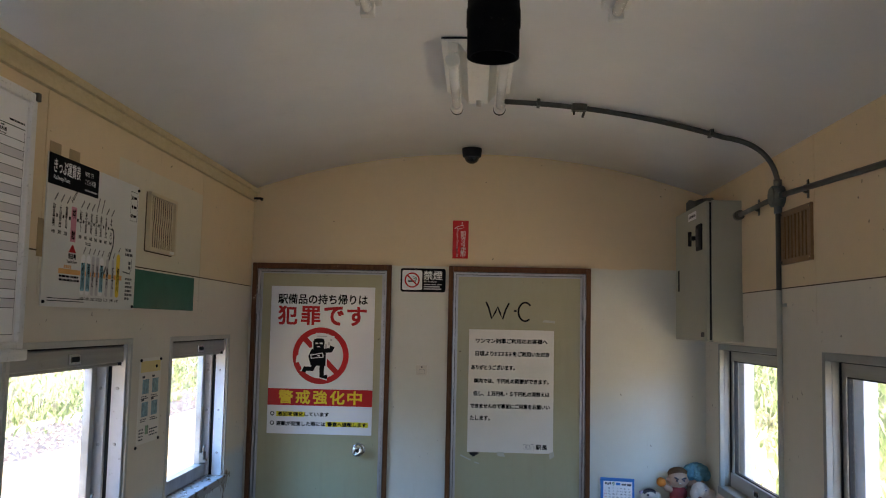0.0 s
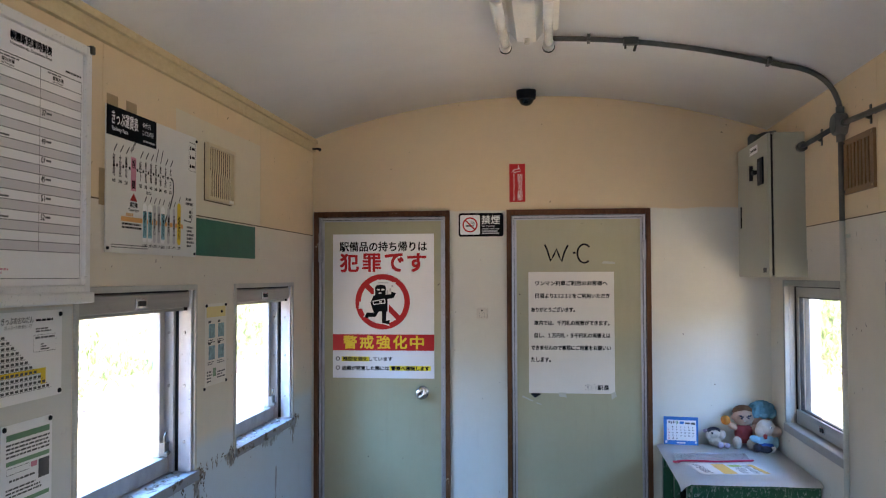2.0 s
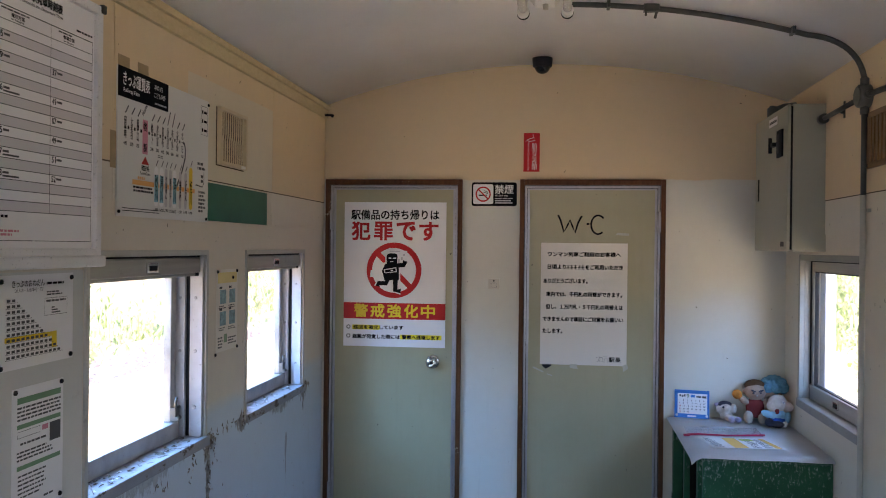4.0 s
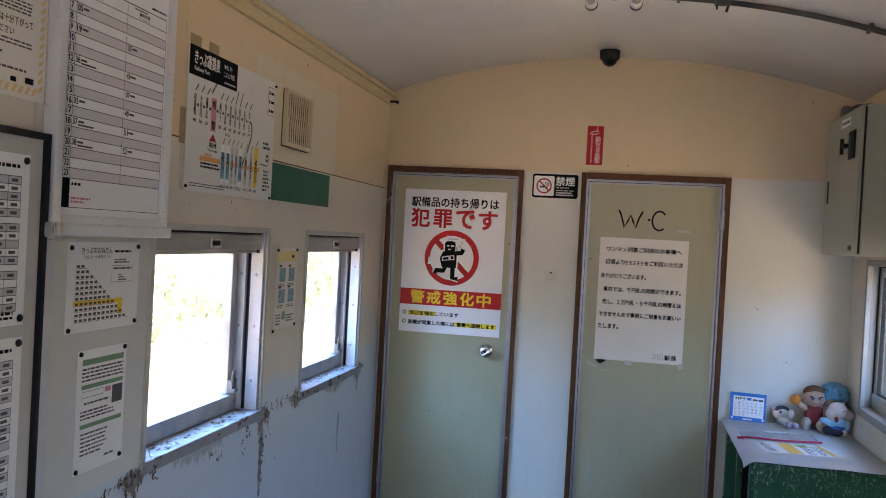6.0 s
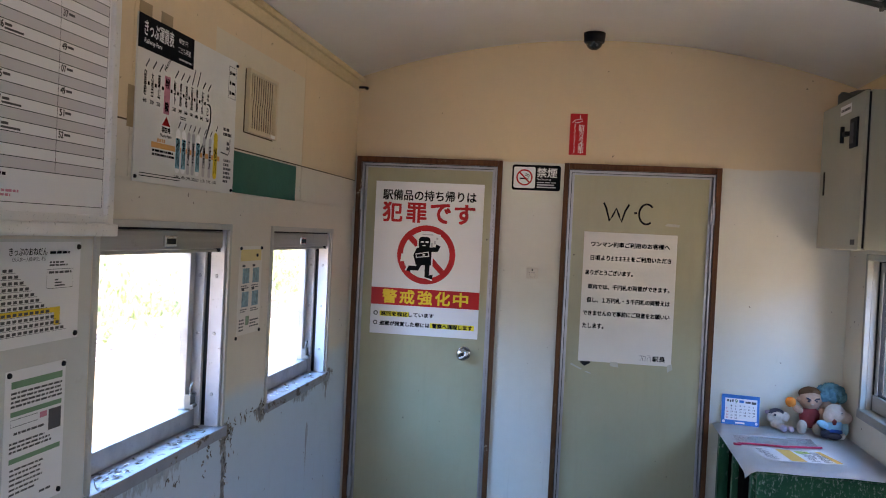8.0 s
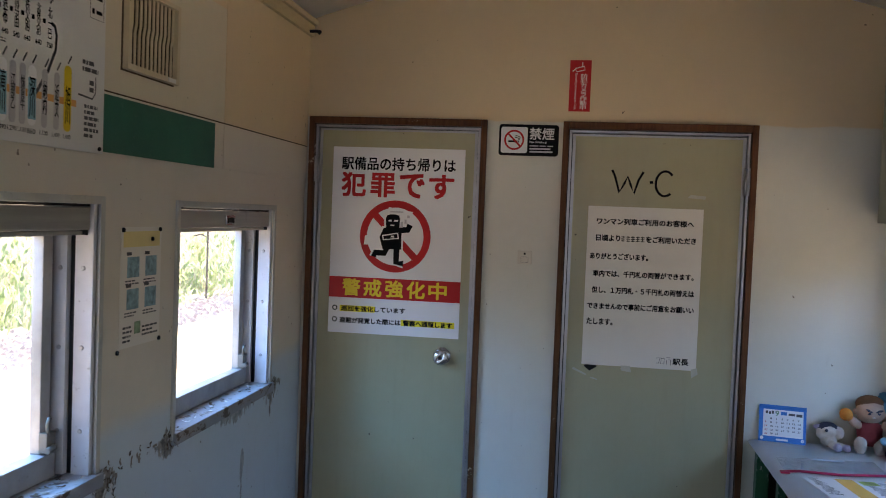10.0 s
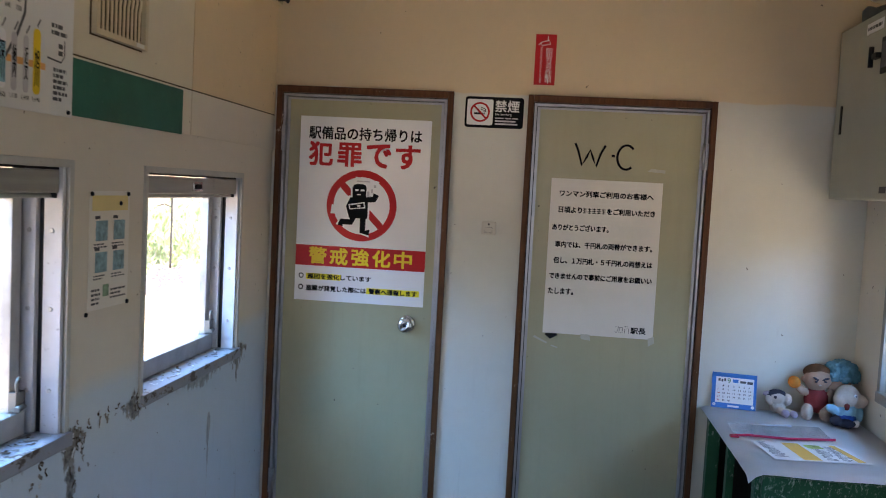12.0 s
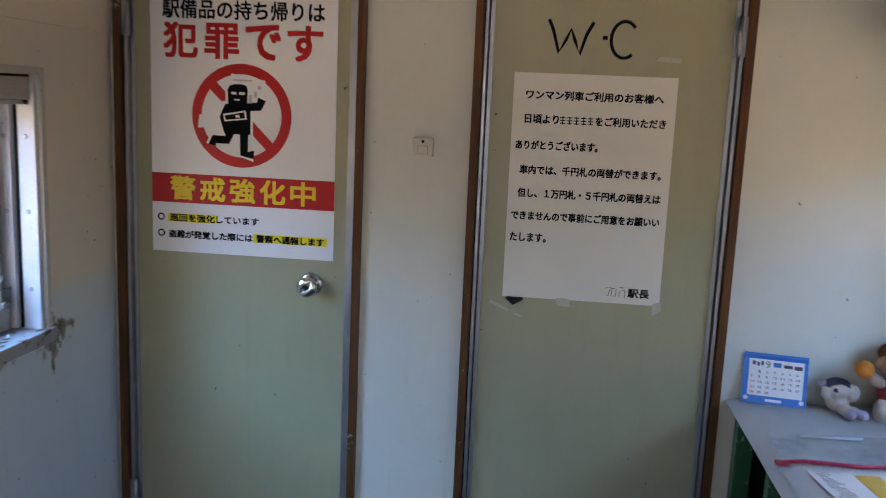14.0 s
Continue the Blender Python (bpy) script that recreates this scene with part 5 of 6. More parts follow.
for v0, v1 in ((0.770, 1.115), (0.395, 0.745)):
    u0, u1 = 0.28, 0.812
    bm = bmesh.new()
    pl.slab(bm, u0, u1, v0, v1, 0.0142, 0.0152)
    sh = pl.part("sheet", bm, M_PAPER, nb)
    D = 0.0156
    hh = v1 - v0
    lines, dark, txt = [], [], []
    for blk in range(3):
        b1 = v1 - 0.045 - blk * (hh - 0.06) / 3
        b0 = b1 - (hh - 0.10) / 3
        rows_n = 5
        for r in range(rows_n + 1):
            vv = b0 + (b1 - b0) * r / rows_n
            lines.append((u0 + 0.02, u1 - 0.025, vv - 0.0006, vv + 0.0006))
            if r < rows_n and r % 2 == 0:
                dark.append((u0 + 0.02, u1 - 0.025, vv, vv + (b1 - b0) / rows_n))
        for c in range(14):
            uu = u0 + 0.02 + (u1 - u0 - 0.045) * c / 13
            lines.append((uu - 0.0005, uu + 0.0005, b0, b1))
            if c < 13:
                for r in range(rows_n):
                    if rng.random() < 0.8:
                        vv = b0 + (b1 - b0) * (r + 0.3) / rows_n
                        txt.append((uu + 0.009, uu + 0.028, vv, vv + 0.0065))
    pl.rects("row_shading", dark, D, M_PALEINK, sh)
    pl.rects("grid", lines, D + 0.0002, M_INK, sh)
    pl.rects("table_print", txt, D + 0.0003, M_GREYINK, sh)
    pl.rects("caption_print", bars(rng, u1 - 0.11, u1 - 0.03, v1 - 0.03, v1 - 0.018, 1, full=True) + bars(rng, u1 - 0.16, u1 - 0.03, v0 + 0.012, v0 + 0.03, 2), D, M_INK, sh)
    if v0 < 0.5:
        pl.rects("yellow_column", [(u1 - 0.205, u1 - 0.150, 0.435, 0.545)], D + 0.0001, M_YELLOW, sh)
        pl.text("深川）", u1 - 0.175, u1 - 0.095, v1 - 0.036, v1 - 0.016, D, M_INK, sh, 0.01)
    pins(pl, nb, [(u1 - 0.012, v1 - 0.012), (u1 - 0.012, v0 + 0.014)], 0.0152, 0.008)
bt = thing("wall_batten", (L, 1.835, 0.4), "pale painted vertical batten beside the notice board", "batten")
part("strip", boxes((L, L + 0.018, 1.820, 1.858, 0.06, 1.395), bevel=0.003), M_ALUW, bt)

# yellow-edged safety notice
pl = on_left(1.35, 1.678, 0.0055)
w, h = 0.462, 0.40
yn, s = sheet("safety_notice", pl, w, h, M_OLDPAPER, "white safety notice with a yellow striped border", "notice")
D = 0.002
M_STRIPE = mat("pale_yellow_print", (0.72, 0.55, 0.24), 0.45, 0, 0.05)
pl.poly("border_stripe", [[(w - 0.022, 0.018 * k), (w - 0.008, 0.018 * k + 0.009), (w - 0.008, 0.018 * k + 0.018), (w - 0.022, 0.018 * k + 0.009)] for k in range(1, 21)], D, M_STRIPE, yn)
pl.poly("border_stripe", [[(0.02 * k, 0.010), (0.02 * k + 0.010, 0.010), (0.02 * k + 0.018, 0.026), (0.02 * k + 0.008, 0.026)] for k in range(1, 22)], D, M_STRIPE, yn)
pl.text("入禁止", w - 0.105, w - 0.060, 0.204, 0.220, D, M_INK, yn, 0.012)
pl.text("列車進入時は十分下がって", w - 0.215, w - 0.045, 0.142, 0.159, D, M_INK, yn, 0.012)
pl.text("お待ちください", w - 0.205, w - 0.100, 0.120, 0.136, D, M_INK, yn, 0.012)
pl.rects("small_print", bars(rng, 0.05, w - 0.05, 0.168, 0.196, 4, 0.5, full=True) + bars(rng, 0.05, w - 0.05, 0.052, 0.098, 5, 0.5) + bars(rng, 0.12, w - 0.045, 0.101, 0.116, 2, 0.45, full=True), D, M_GREYINK, yn)
for mark in ((w - 0.105, w - 0.088, 0.030, 0.040), (w - 0.062, w - 0.036, 0.032, 0.044)):
    pl.rects("company_mark", [mark], D, M_INK, yn)

# pale board below the timetable
tagged(part("wall_board", boxes((L, L + 0.0010, 1.860, 2.262, 0.800, 1.395)), mat("pale_board_paint", (0.60, 0.61, 0.585), 0.42, 0, 0.05, 3, 0.1, 170, 0.12)), "pale grey painted board under the timetable", "board", kind="structure")

# fare triangle sheet
pl = on_left(1.923, 1.180, 0.001)
w, h = 0.291, 0.209
fs, s = sheet("fare_sheet", pl, w, h, M_PAPER, "white pinned price sheet with a stepped table and yellow row", "notice", group="")
D = 0.002
pl.text("きっぷのおねだん", 0.050, 0.170, 0.182, 0.197, D, M_INK, fs, 0.010)
pl.text("（大人お一人様/単位：円）", 0.060, 0.165, 0.170, 0.179, D, M_INK, fs)
pl.rects("small_print", bars(rng, 0.180, 0.250, 0.183, 0.192, 1, full=True), D, M_INK, fs)
tri, lines = [], []
for r in range(11):
    v = 0.150 - r * 0.0125
    n_c = 2 + r
    u1 = 0.030 + 0.0175 * n_c
    for c in range(n_c):
        u = 0.030 + 0.0175 * c
        tri.append((u + 0.002, u + 0.014, v, v + 0.006))
    lines.append((0.028, u1 + 0.006, v - 0.0024, v - 0.0016))
pl.rects("table_print", tri, D + 0.0004, M_GREYINK, fs)
pl.rects("table_grid", lines, D + 0.0002, M_GREYINK, fs)
pl.rects("yellow_row", [(0.026, 0.222, 0.0615, 0.0725), (0.202, 0.222, 0.034, 0.0615)], D, M_YELLOW, fs)
pl.strokes("inset_frame", [[(0.172, 0.112), (0.264, 0.112), (0.264, 0.152), (0.172, 0.152), (0.172, 0.1115)]], 0.001, D, M_GREYINK, fs)
pl.rects("inset_print", bars(rng, 0.178, 0.258, 0.142, 0.150, 1, full=True) + bars(rng, 0.18, 0.25, 0.158, 0.170, 2) + [(0.20, 0.20 + 0.012 * k, 0.134 - 0.006 * k, 0.137 - 0.006 * k) for k in range(1, 4)], D, M_GREYINK, fs)
pins(pl, fs, [(0.012, 0.196), (0.282, 0.198), (0.012, 0.008), (0.280, 0.010)], 0.0012)

# service notice with green bands
pl = on_left(1.978, 0.846, 0.001)
w, h = 0.198, 0.290
sn, s = sheet("service_notice", pl, w, h, M_PAPER, "white notice with green heading bands pinned below the price sheet", "notice")
pl.rects("green_band", [(0.018, 0.186, 0.254, 0.268), (0.018, 0.186, 0.198, 0.208), (0.018, 0.186, 0.105, 0.115)], D, M_GREENP, sn)
pl.rects("small_print", bars(rng, 0.018, 0.186, 0.215, 0.250, 4, 0.5, full=True) + bars(rng, 0.018, 0.18, 0.125, 0.150, 3, 0.5) + bars(rng, 0.022, 0.13, 0.040, 0.098, 6, 0.42) + bars(rng, 0.12, 0.180, 0.022, 0.030, 1), D, M_GREYINK, sn)
pl.strokes("search_box", [[(0.020, 0.178), (0.105, 0.178), (0.105, 0.192), (0.020, 0.192), (0.020, 0.1775)]], 0.001, D, M_GREYINK, sn)
pl.rects("red_tab", [(0.112, 0.136, 0.180, 0.192)], D, M_PINK, sn)
pl.rects("web_line", bars(rng, 0.030, 0.130, 0.160, 0.168, 1, full=True), D, M_GREYINK, sn)
pl.rects("grey_square", [(0.142, 0.186, 0.148, 0.192)], D, M_GREYINK, sn)
pins(pl, sn, [(0.010, 0.282), (0.188, 0.282), (0.010, 0.008), (0.186, 0.012)], 0.0012)

# picture notice between the windows
pl = on_left(3.116, 1.080, 0.001)
w, h = 0.200, 0.293
pn, s = sheet("picture_notice", pl, w, h, M_OLDPAPER, "small curled notice with a yellow heading and four blue pictures", "notice")
pl.rects("yellow_band", [(0.010, 0.190, 0.244, 0.282)], D, mat("faded_yellow", (0.74, 0.62, 0.28), 0.5, 0, 0.06), pn)
for u in (0.030, 0.118):
    for v in (0.170, 0.092):
        pl.rects("picture", [(u, u + 0.058, v, v + 0.050)], D, mat("blue_picture", (0.20, 0.34, 0.40), 0.5, 0, 0.5, 70, 0), pn)
        pl.rects("small_print", bars(rng, u - 0.008, u + 0.062, v - 0.018, v - 0.004, 2, 0.5) + [(u - 0.004, u + 0.02, v + 0.054, v + 0.062)], D, M_GREYINK, pn)
pl.rects("green_picture", [(0.070, 0.100, 0.030, 0.060)], D, mat("green_picture_print", (0.22, 0.34, 0.22), 0.5, 0, 0.5, 70, 0), pn)
pl.rects("small_print", bars(rng, 0.015, 0.062, 0.012, 0.056, 4, 0.5) + bars(rng, 0.108, 0.188, 0.020, 0.050, 3, 0.5), D, M_GREYINK, pn)
pins(pl, pn, [(0.008, 0.286), (0.190, 0.286), (-0.008, -0.006), (0.196, 0.004), (0.150, 0.262)], 0.0012)

# torn tape ends and wrinkles left on the toilet door under the notice
pl = on_end(0.0, 0.0, PD)
tt_ = thing("tape_remnant", pl.at(0.05, 0.86, 0), "curled clear tape remnants on the toilet door", "tape", "tape strips")
for strip in ([(-0.030, 0.868), (0.022, 0.846), (0.026, 0.851), (-0.024, 0.875)], [(0.040, 0.838), (0.066, 0.830), (0.068, 0.835), (0.043, 0.842)], [(0.150, 0.878), (0.185, 0.872), (0.180, 0.884), (0.156, 0.886)]):
    pl.poly("strip", [strip], 0.0012, M_CLEAR, tt_)


# ---- ceiling and right wall fittings ----
lamp = thing("ceiling_lamp", (0.04, 2.97, ceiling_z(0.04)), "white twin-tube fluorescent ceiling lamp, switched off", "lamp", "ceiling lamps")
zt = ceiling_z(0.04)
bm = bmesh.new()
prof = [(-0.120, 0.004), (-0.118, -0.010), (-0.062, -0.018), (-0.036, -0.050), (0.036, -0.050), (0.062, -0.018), (0.118, -0.010), (0.120, 0.004)]
ends = [[bm.verts.new((0.034 + 0.96 * u, y, zt + v)) for u, v in prof] for y in (2.72, 3.31)]
for k in range(len(prof) - 1):
    bm.faces.new((ends[0][k], ends[0][k + 1], ends[1][k + 1], ends[1][k]))
bm.faces.new(ends[0][::-1]), bm.faces.new(ends[1])
bm.faces.new((ends[0][0], ends[1][0], ends[1][-1], ends[0][-1]))
part("housing", bm, M_LAMP, lamp)
for u in (-0.044, 0.112):
    part("tube", tube(bmesh.new(), ((u, 2.775, zt - 0.066), (u, 3.265, zt - 0.066)), 0.0155, 18), M_TUBE, lamp)
    for y, s in ((2.74, 1), (3.302, -1)):
        bm = bmesh.new()
        box(bm, u - 0.016, u + 0.016, y - 0.012, y + 0.012, zt - 0.045, zt - 0.008, 0.004)
        tube(bm, ((u, y - 0.012 * s, zt - 0.066), (u, y + 0.020 * s, zt - 0.066), (u, y + 0.028 * s, zt - 0.066)), [0.0215, 0.0215, 0.018], 18)
        so = part("socket", bm, M_LAMP, lamp)
        if s < 0:
            part("end_cap", tube(bmesh.new(), ((u, y - 0.020 * s, zt - 0.066), (u, y - 0.025 * s, zt - 0.066)), [0.0228, 0.0228], 18), M_DARK, so, "dark rim of the socket")
            part("end_ring", tube(bmesh.new(), ((u, y - 0.013 * s, zt - 0.066), (u, y - 0.016 * s, zt - 0.066)), [0.0195, 0.0195], 18), M_DARK, so, "dark ring at the tube end")
# black strip that paints the shadow line along the plate's near edge
part("edge_shade", boxes((-0.078, 0.146, 2.716, 2.722, zt - 0.006, zt + 0.004)), M_DARK, lamp, "dark strip painted as shade at the plate edge")
part("starter", tube(bmesh.new(), ((0.036, 3.27, zt - 0.05), (0.036, 3.27, zt - 0.068)), 0.010, 12), M_WPLASTIC, lamp)
for x in (-0.245, 0.375):
    z = ceiling_z(x)
    sl_ = thing("batten_lamp", (x, 2.0, z), "slim white single batten ceiling lamp", "lamp", "ceiling lamps")
    bm = boxes((x - 0.034, x + 0.034, 1.70, 2.33, z - 0.045, z - 0.001), bevel=0.006)
    part("housing", bm, M_LAMP, sl_)
    part("tube", tube(bmesh.new(), ((x, 1.74, z - 0.062), (x, 2.29, z - 0.062)), 0.013, 16), M_TUBE, sl_)
    for y in (1.725, 2.305):
        part("socket", boxes((x - 0.018, x + 0.018, y - 0.014, y + 0.014, z - 0.080, z - 0.045), bevel=0.004), M_LAMP, sl_)

flue = thing("flue_pipe", (0.066, 1.93, ceiling_z(0.066)), "black metal stove flue stub hanging open from the ceiling", "pipe")
fx, fy, fz = 0.066, 1.93, 2.055
bm = bmesh.new()
n = 36
prof = [(0.046, 2.37), (0.046, fz + 0.001), (0.050, fz), (0.0535, fz + 0.001), (0.0535, fz + 0.062), (0.0555, fz + 0.064), (0.0555, fz + 0.100), (0.0535, fz + 0.102), (0.0535, 2.37)]
rings = [[bm.verts.new((fx + r * math.cos(2 * math.pi * k / n), fy + r * math.sin(2 * math.pi * k / n), z)) for k in range(n)] for r, z in prof]
for a, b in zip(rings, rings[1:]):
    for k in range(n):
        f = bm.faces.new((a[k], a[(k + 1) % n], b[(k + 1) % n], b[k]))
        f.smooth = True
part("pipe", bm, M_FLUE, flue)
bm = bmesh.new()
tube(bm, ((fx, fy, 2.375), (fx, fy, 2.36), (fx, fy, 2.354)), [0.085, 0.085, 0.07], 30)
part("ceiling_collar", bm, M_FLUE, flue)

# electrical conduit
CY = 3.40
pts = [(x, CY, ceiling_z(x) - 0.015) for x in [0.118] + [0.15 + 0.05 * k for k in range(17)]]
p0, p1, p2 = Vector(pts[-1]), Vector((1.132, CY, ceiling_z(1.06) - 0.004)), Vector((1.145, CY, 2.045))
pts += [(1 - s) ** 2 * p0 + 2 * s * (1 - s) * p1 + s * s * p2 for s in [k / 12 for k in range(1, 13)]]
cond = thing("electrical_conduit", (1.143, CY, 2.0), "grey metal conduit along ceiling and wall with round junction box", "conduit")
part("pipe", tube(bmesh.new(), pts, 0.0098, 12), M_PIPE, cond)
jb = part("junction_box", tube(bmesh.new(), ((1.164, CY, 2.005), (1.122, CY, 2.005), (1.120, CY, 2.005)), [0.040, 0.040, 0.037], 26), M_JBOX, cond, "round grey junction box")
part("cover", tube(bmesh.new(), ((1.120, CY, 2.005), (1.116, CY, 2.005)), [0.037, 0.033], 26), M_JBOX, jb)
for p, q in (((1.143, CY, 2.04), (1.143, CY, 2.068)), ((1.143, CY, 1.97), (1.143, CY, 1.942)), ((1.143, CY + 0.036, 2.005), (1.143, CY + 0.064, 2.003)), ((1.143, CY - 0.036, 2.005), (1.143, CY - 0.064, 2.004))):
    part("coupling", tube(bmesh.new(), (p, q), 0.0145, 16), M_JBOX, jb)
part("pipe", tube(bmesh.new(), ((1.143, CY, 1.965), (1.143, CY, 1.66)), 0.0095, 12), M_PIPE, cond)
part("painted_pipe", tube(bmesh.new(), ((1.143, CY, 1.66), (1.143, CY, 0.02)), 0.0098, 12), mat("painted_conduit", (0.47, 0.48, 0.43), 0.45, 0, 0.06, 6), cond, "lower length painted pale green")
part("pipe", tube(bmesh.new(), ((1.143, CY + 0.03, 2.005), (1.143, 3.90, 1.995)), 0.0098, 12), M_PIPE, cond)
part("pipe", tube(bmesh.new(), ((1.143, CY - 0.03, 2.005), (1.143, 2.4, 1.965), (1.143, 0.2, 1.95)), 0.0098, 12), M_PIPE, cond)
part("box_bush", tube(bmesh.new(), ((1.143, 3.85, 1.996), (1.143, 3.888, 1.995)), 0.020, 14), M_PIPE, cond)


def clip(y, z):
    bm = boxes((1.156, R + 0.0, y - 0.007, y + 0.007, z - 0.032, z + 0.032), bevel=0.001)
    tube(bm, ((1.155, y - 0.007, z), (1.155, y + 0.007, z)), 0.016, 14)
    return part("pipe_clip", bm, M_PIPE, cond)


clip(3.66, 2.000), clip(3.15, 1.995)
part("pipe_clip", boxes((1.150, R, CY - 0.028, CY + 0.028, 1.600, 1.612), bevel=0.001), mat("painted_conduit", (0.47, 0.48, 0.43)), cond)
for x in (0.26, 0.90):
    z = ceiling_z(x)
    part("pipe_clip", boxes((x - 0.006, x + 0.006, CY - 0.024, CY + 0.024, z - 0.027, z - 0.001), bevel=0.002), M_PIPE, cond)
bm = boxes((0.385, 0.440, CY - 0.014, CY + 0.014, ceiling_z(0.41) - 0.028, ceiling_z(0.41) - 0.001), bevel=0.002)
tube(bm, ((0.392, CY - 0.01, ceiling_z(0.4) - 0.03), (0.392, CY - 0.01, ceiling_z(0.4) - 0.046)), 0.004, 8)
tube(bm, ((0.430, CY - 0.01, ceiling_z(0.43) - 0.03), (0.424, CY - 0.01, ceiling_z(0.43) - 0.052)), 0.005, 8)
part("coupler", bm, M_PIPE, cond)

# distribution cabinet
cab = thing("electrical_cabinet", (1.09, 4.175, 1.46), "grey-green steel electrical cabinet with a black latch, hung on the wall", "cabinet")
part("body", boxes((1.034, R, 3.89, 4.462, 1.460, 2.062), bevel=0.004), M_BOX, cab)
dr = part("door", boxes((1.012, 1.025, 3.892, 4.460, 1.462, 2.060), bevel=0.004), M_BOX, cab)
part("seal", boxes((1.0245, 1.0345, 3.897, 4.455, 1.467, 2.055)), M_DARK, cab)
pl = Plane(Matrix(((0, 0, -1, 1.012), (-1, 0, 0, 0), (0, 1, 0, 0), (0, 0, 0, 1))))
bm = bmesh.new()
pl.slab(bm, -4.045, -3.955, 1.855, 1.970, 0, 0.008, 0.004)
la = pl.part("latch_plate", bm, M_DARK, dr, "black latch plate")
bm = bmesh.new()
pl.slab(bm, -4.030, -3.990, 1.872, 1.952, 0.008, 0.012, 0.002)
pl.part("latch_recess", bm, M_GREYINK, la)
bm = bmesh.new()
pl.slab(bm, -4.085, -4.035, 1.905, 1.922, 0.006, 0.026, 0.003)
tube(bm, ((-4.082, 1.880, 0.024), (-4.082, 1.945, 0.024)), 0.008, 10)
pl.part("latch_handle", bm, M_DARK, la)
bm = bmesh.new()
pl.slab(bm, -4.20, -4.06, 2.003, 2.038, 0, 0.0015)
pl.part("label_plate", bm, M_PAPER, dr, "white label")
pl.rects("label_print", bars(rng, -4.19, -4.07, 2.012, 2.030, 1, full=True), 0.002, M_GREYINK, dr)
bm = bmesh.new()
pl.slab(bm, -4.395, -4.380, 1.69, 1.79, 0, 0.004, 0.001)
pl.part("hinge_cover", bm, M_DARK, dr)
bm = bmesh.new()
pl.slab(bm, -3.985, -3.935, 1.480, 1.500, 0, 0.0015)
pl.part("maker_plate", bm, M_GREYINK, dr)
bl = thing("cable_gland", (1.05, 4.36, 2.062), "grey round cable gland on top of the cabinet", "gland")
bm = tube(bmesh.new(), ((1.055, 4.30, 2.060), (1.055, 4.30, 2.104), (1.058, 4.30, 2.114)), [0.030, 0.030, 0.022], 18)
tube(bm, ((1.060, 4.30, 2.090), (1.10, 4.30, 2.106), (1.15, 4.30, 2.112)), 0.024, 12)
part("body", bm, M_JBOX, bl)

pl = on_right(3.395, 1.751, 0.005)
gv = thing("brown_wall_vent", pl.at(0.14, 0, 0), "brown plastic wall vent with upright slots", "vent")
w, h = 0.284, 0.194
bm = bmesh.new()
for s in ((0, w, 0, 0.020), (0, w, h - 0.020, h), (0, 0.026, 0.020, h - 0.020), (w - 0.026, w, 0.020, h - 0.020)):
    pl.slab(bm, *s, 0, 0.010, 0.002)
pl.part("frame", bm, M_VENTB, gv)
bm = bmesh.new()
pl.slab(bm, 0.020, w - 0.020, 0.016, h - 0.016, 0, 0.002)
pl.part("backing", bm, M_DARK, gv)
for k in range(8):
    u = 0.026 + (w - 0.052) * k / 7
    bm = bmesh.new()
    pl.slab(bm, u - 0.010, u + 0.010, 0.018, h - 0.018, 0.002, 0.009)
    pl.part("slat", bm, M_VENTB, gv)
for u in (0.012, w - 0.012):
    for v in (0.010, h - 0.010):
        bm = bmesh.new()
        tube(bm, ((u, v, 0.010), (u, v, 0.012)), 0.005, 10)
        pl.part("screw", bm, M_STEEL, gv)

# ---- green desk with its sheet, calendar and soft toys ----
desk = thing("green_desk", (0.90, 4.1, 0), "old green-painted wooden desk with flaking paint", "desk")
T = 0.650
part("desktop", boxes((0.656, 1.160, 3.748, 4.485, T - 0.022, T), bevel=0.003), M_GREENWOOD, desk)
part("front_panel", boxes((0.668, 1.160, 3.745, 3.765, 0.01, T - 0.022), bevel=0.002), M_GREENWOOD, desk)
part("corner_post", boxes((0.652, 0.690, 3.766, 3.806, 0.0, T - 0.022), bevel=0.003), M_GREENWOOD, desk)
part("leg", boxes((0.645, 0.690, 4.440, 4.482, 0.0, T - 0.022), bevel=0.003), M_GREENWOOD, desk)
part("middle_post", boxes((0.655, 0.680, 4.150, 4.185, 0.0, T - 0.022), bevel=0.003), M_GREENWOOD, desk)
# inner panels coloured almost black in place of the shade under the desktop
part("side_panel", boxes((0.930, 0.950, 3.766, 4.480, 0.01, T - 0.022)), M_INNER_SHADE, desk)
part("back_panel", boxes((0.692, 0.928, 4.462, 4.480, 0.01, T - 0.022)), M_INNER_SHADE, desk)
# added lining covers the front panel's back in the same shade colour
part("shade_lining", boxes((0.70, 0.928, 3.768, 3.776, 0.01, T - 0.024)), M_INNER_SHADE, desk)
part("inner_floor", boxes((0.70, 0.928, 3.78, 4.46, 0.02, 0.035)), M_INNER_SHADE, desk)
part("bracket", boxes((0.640, 0.645, 4.445, 4.470, 0.270, 0.300)), M_STEEL, desk, "small steel bracket")

# table sheet draped over the top
cl = thing("table_sheet", (0.89, 4.1, T), "white creased vinyl sheet spread over the desk", "table cover")
bm = bmesh.new()
nu, nv = 26, 36
grid = []
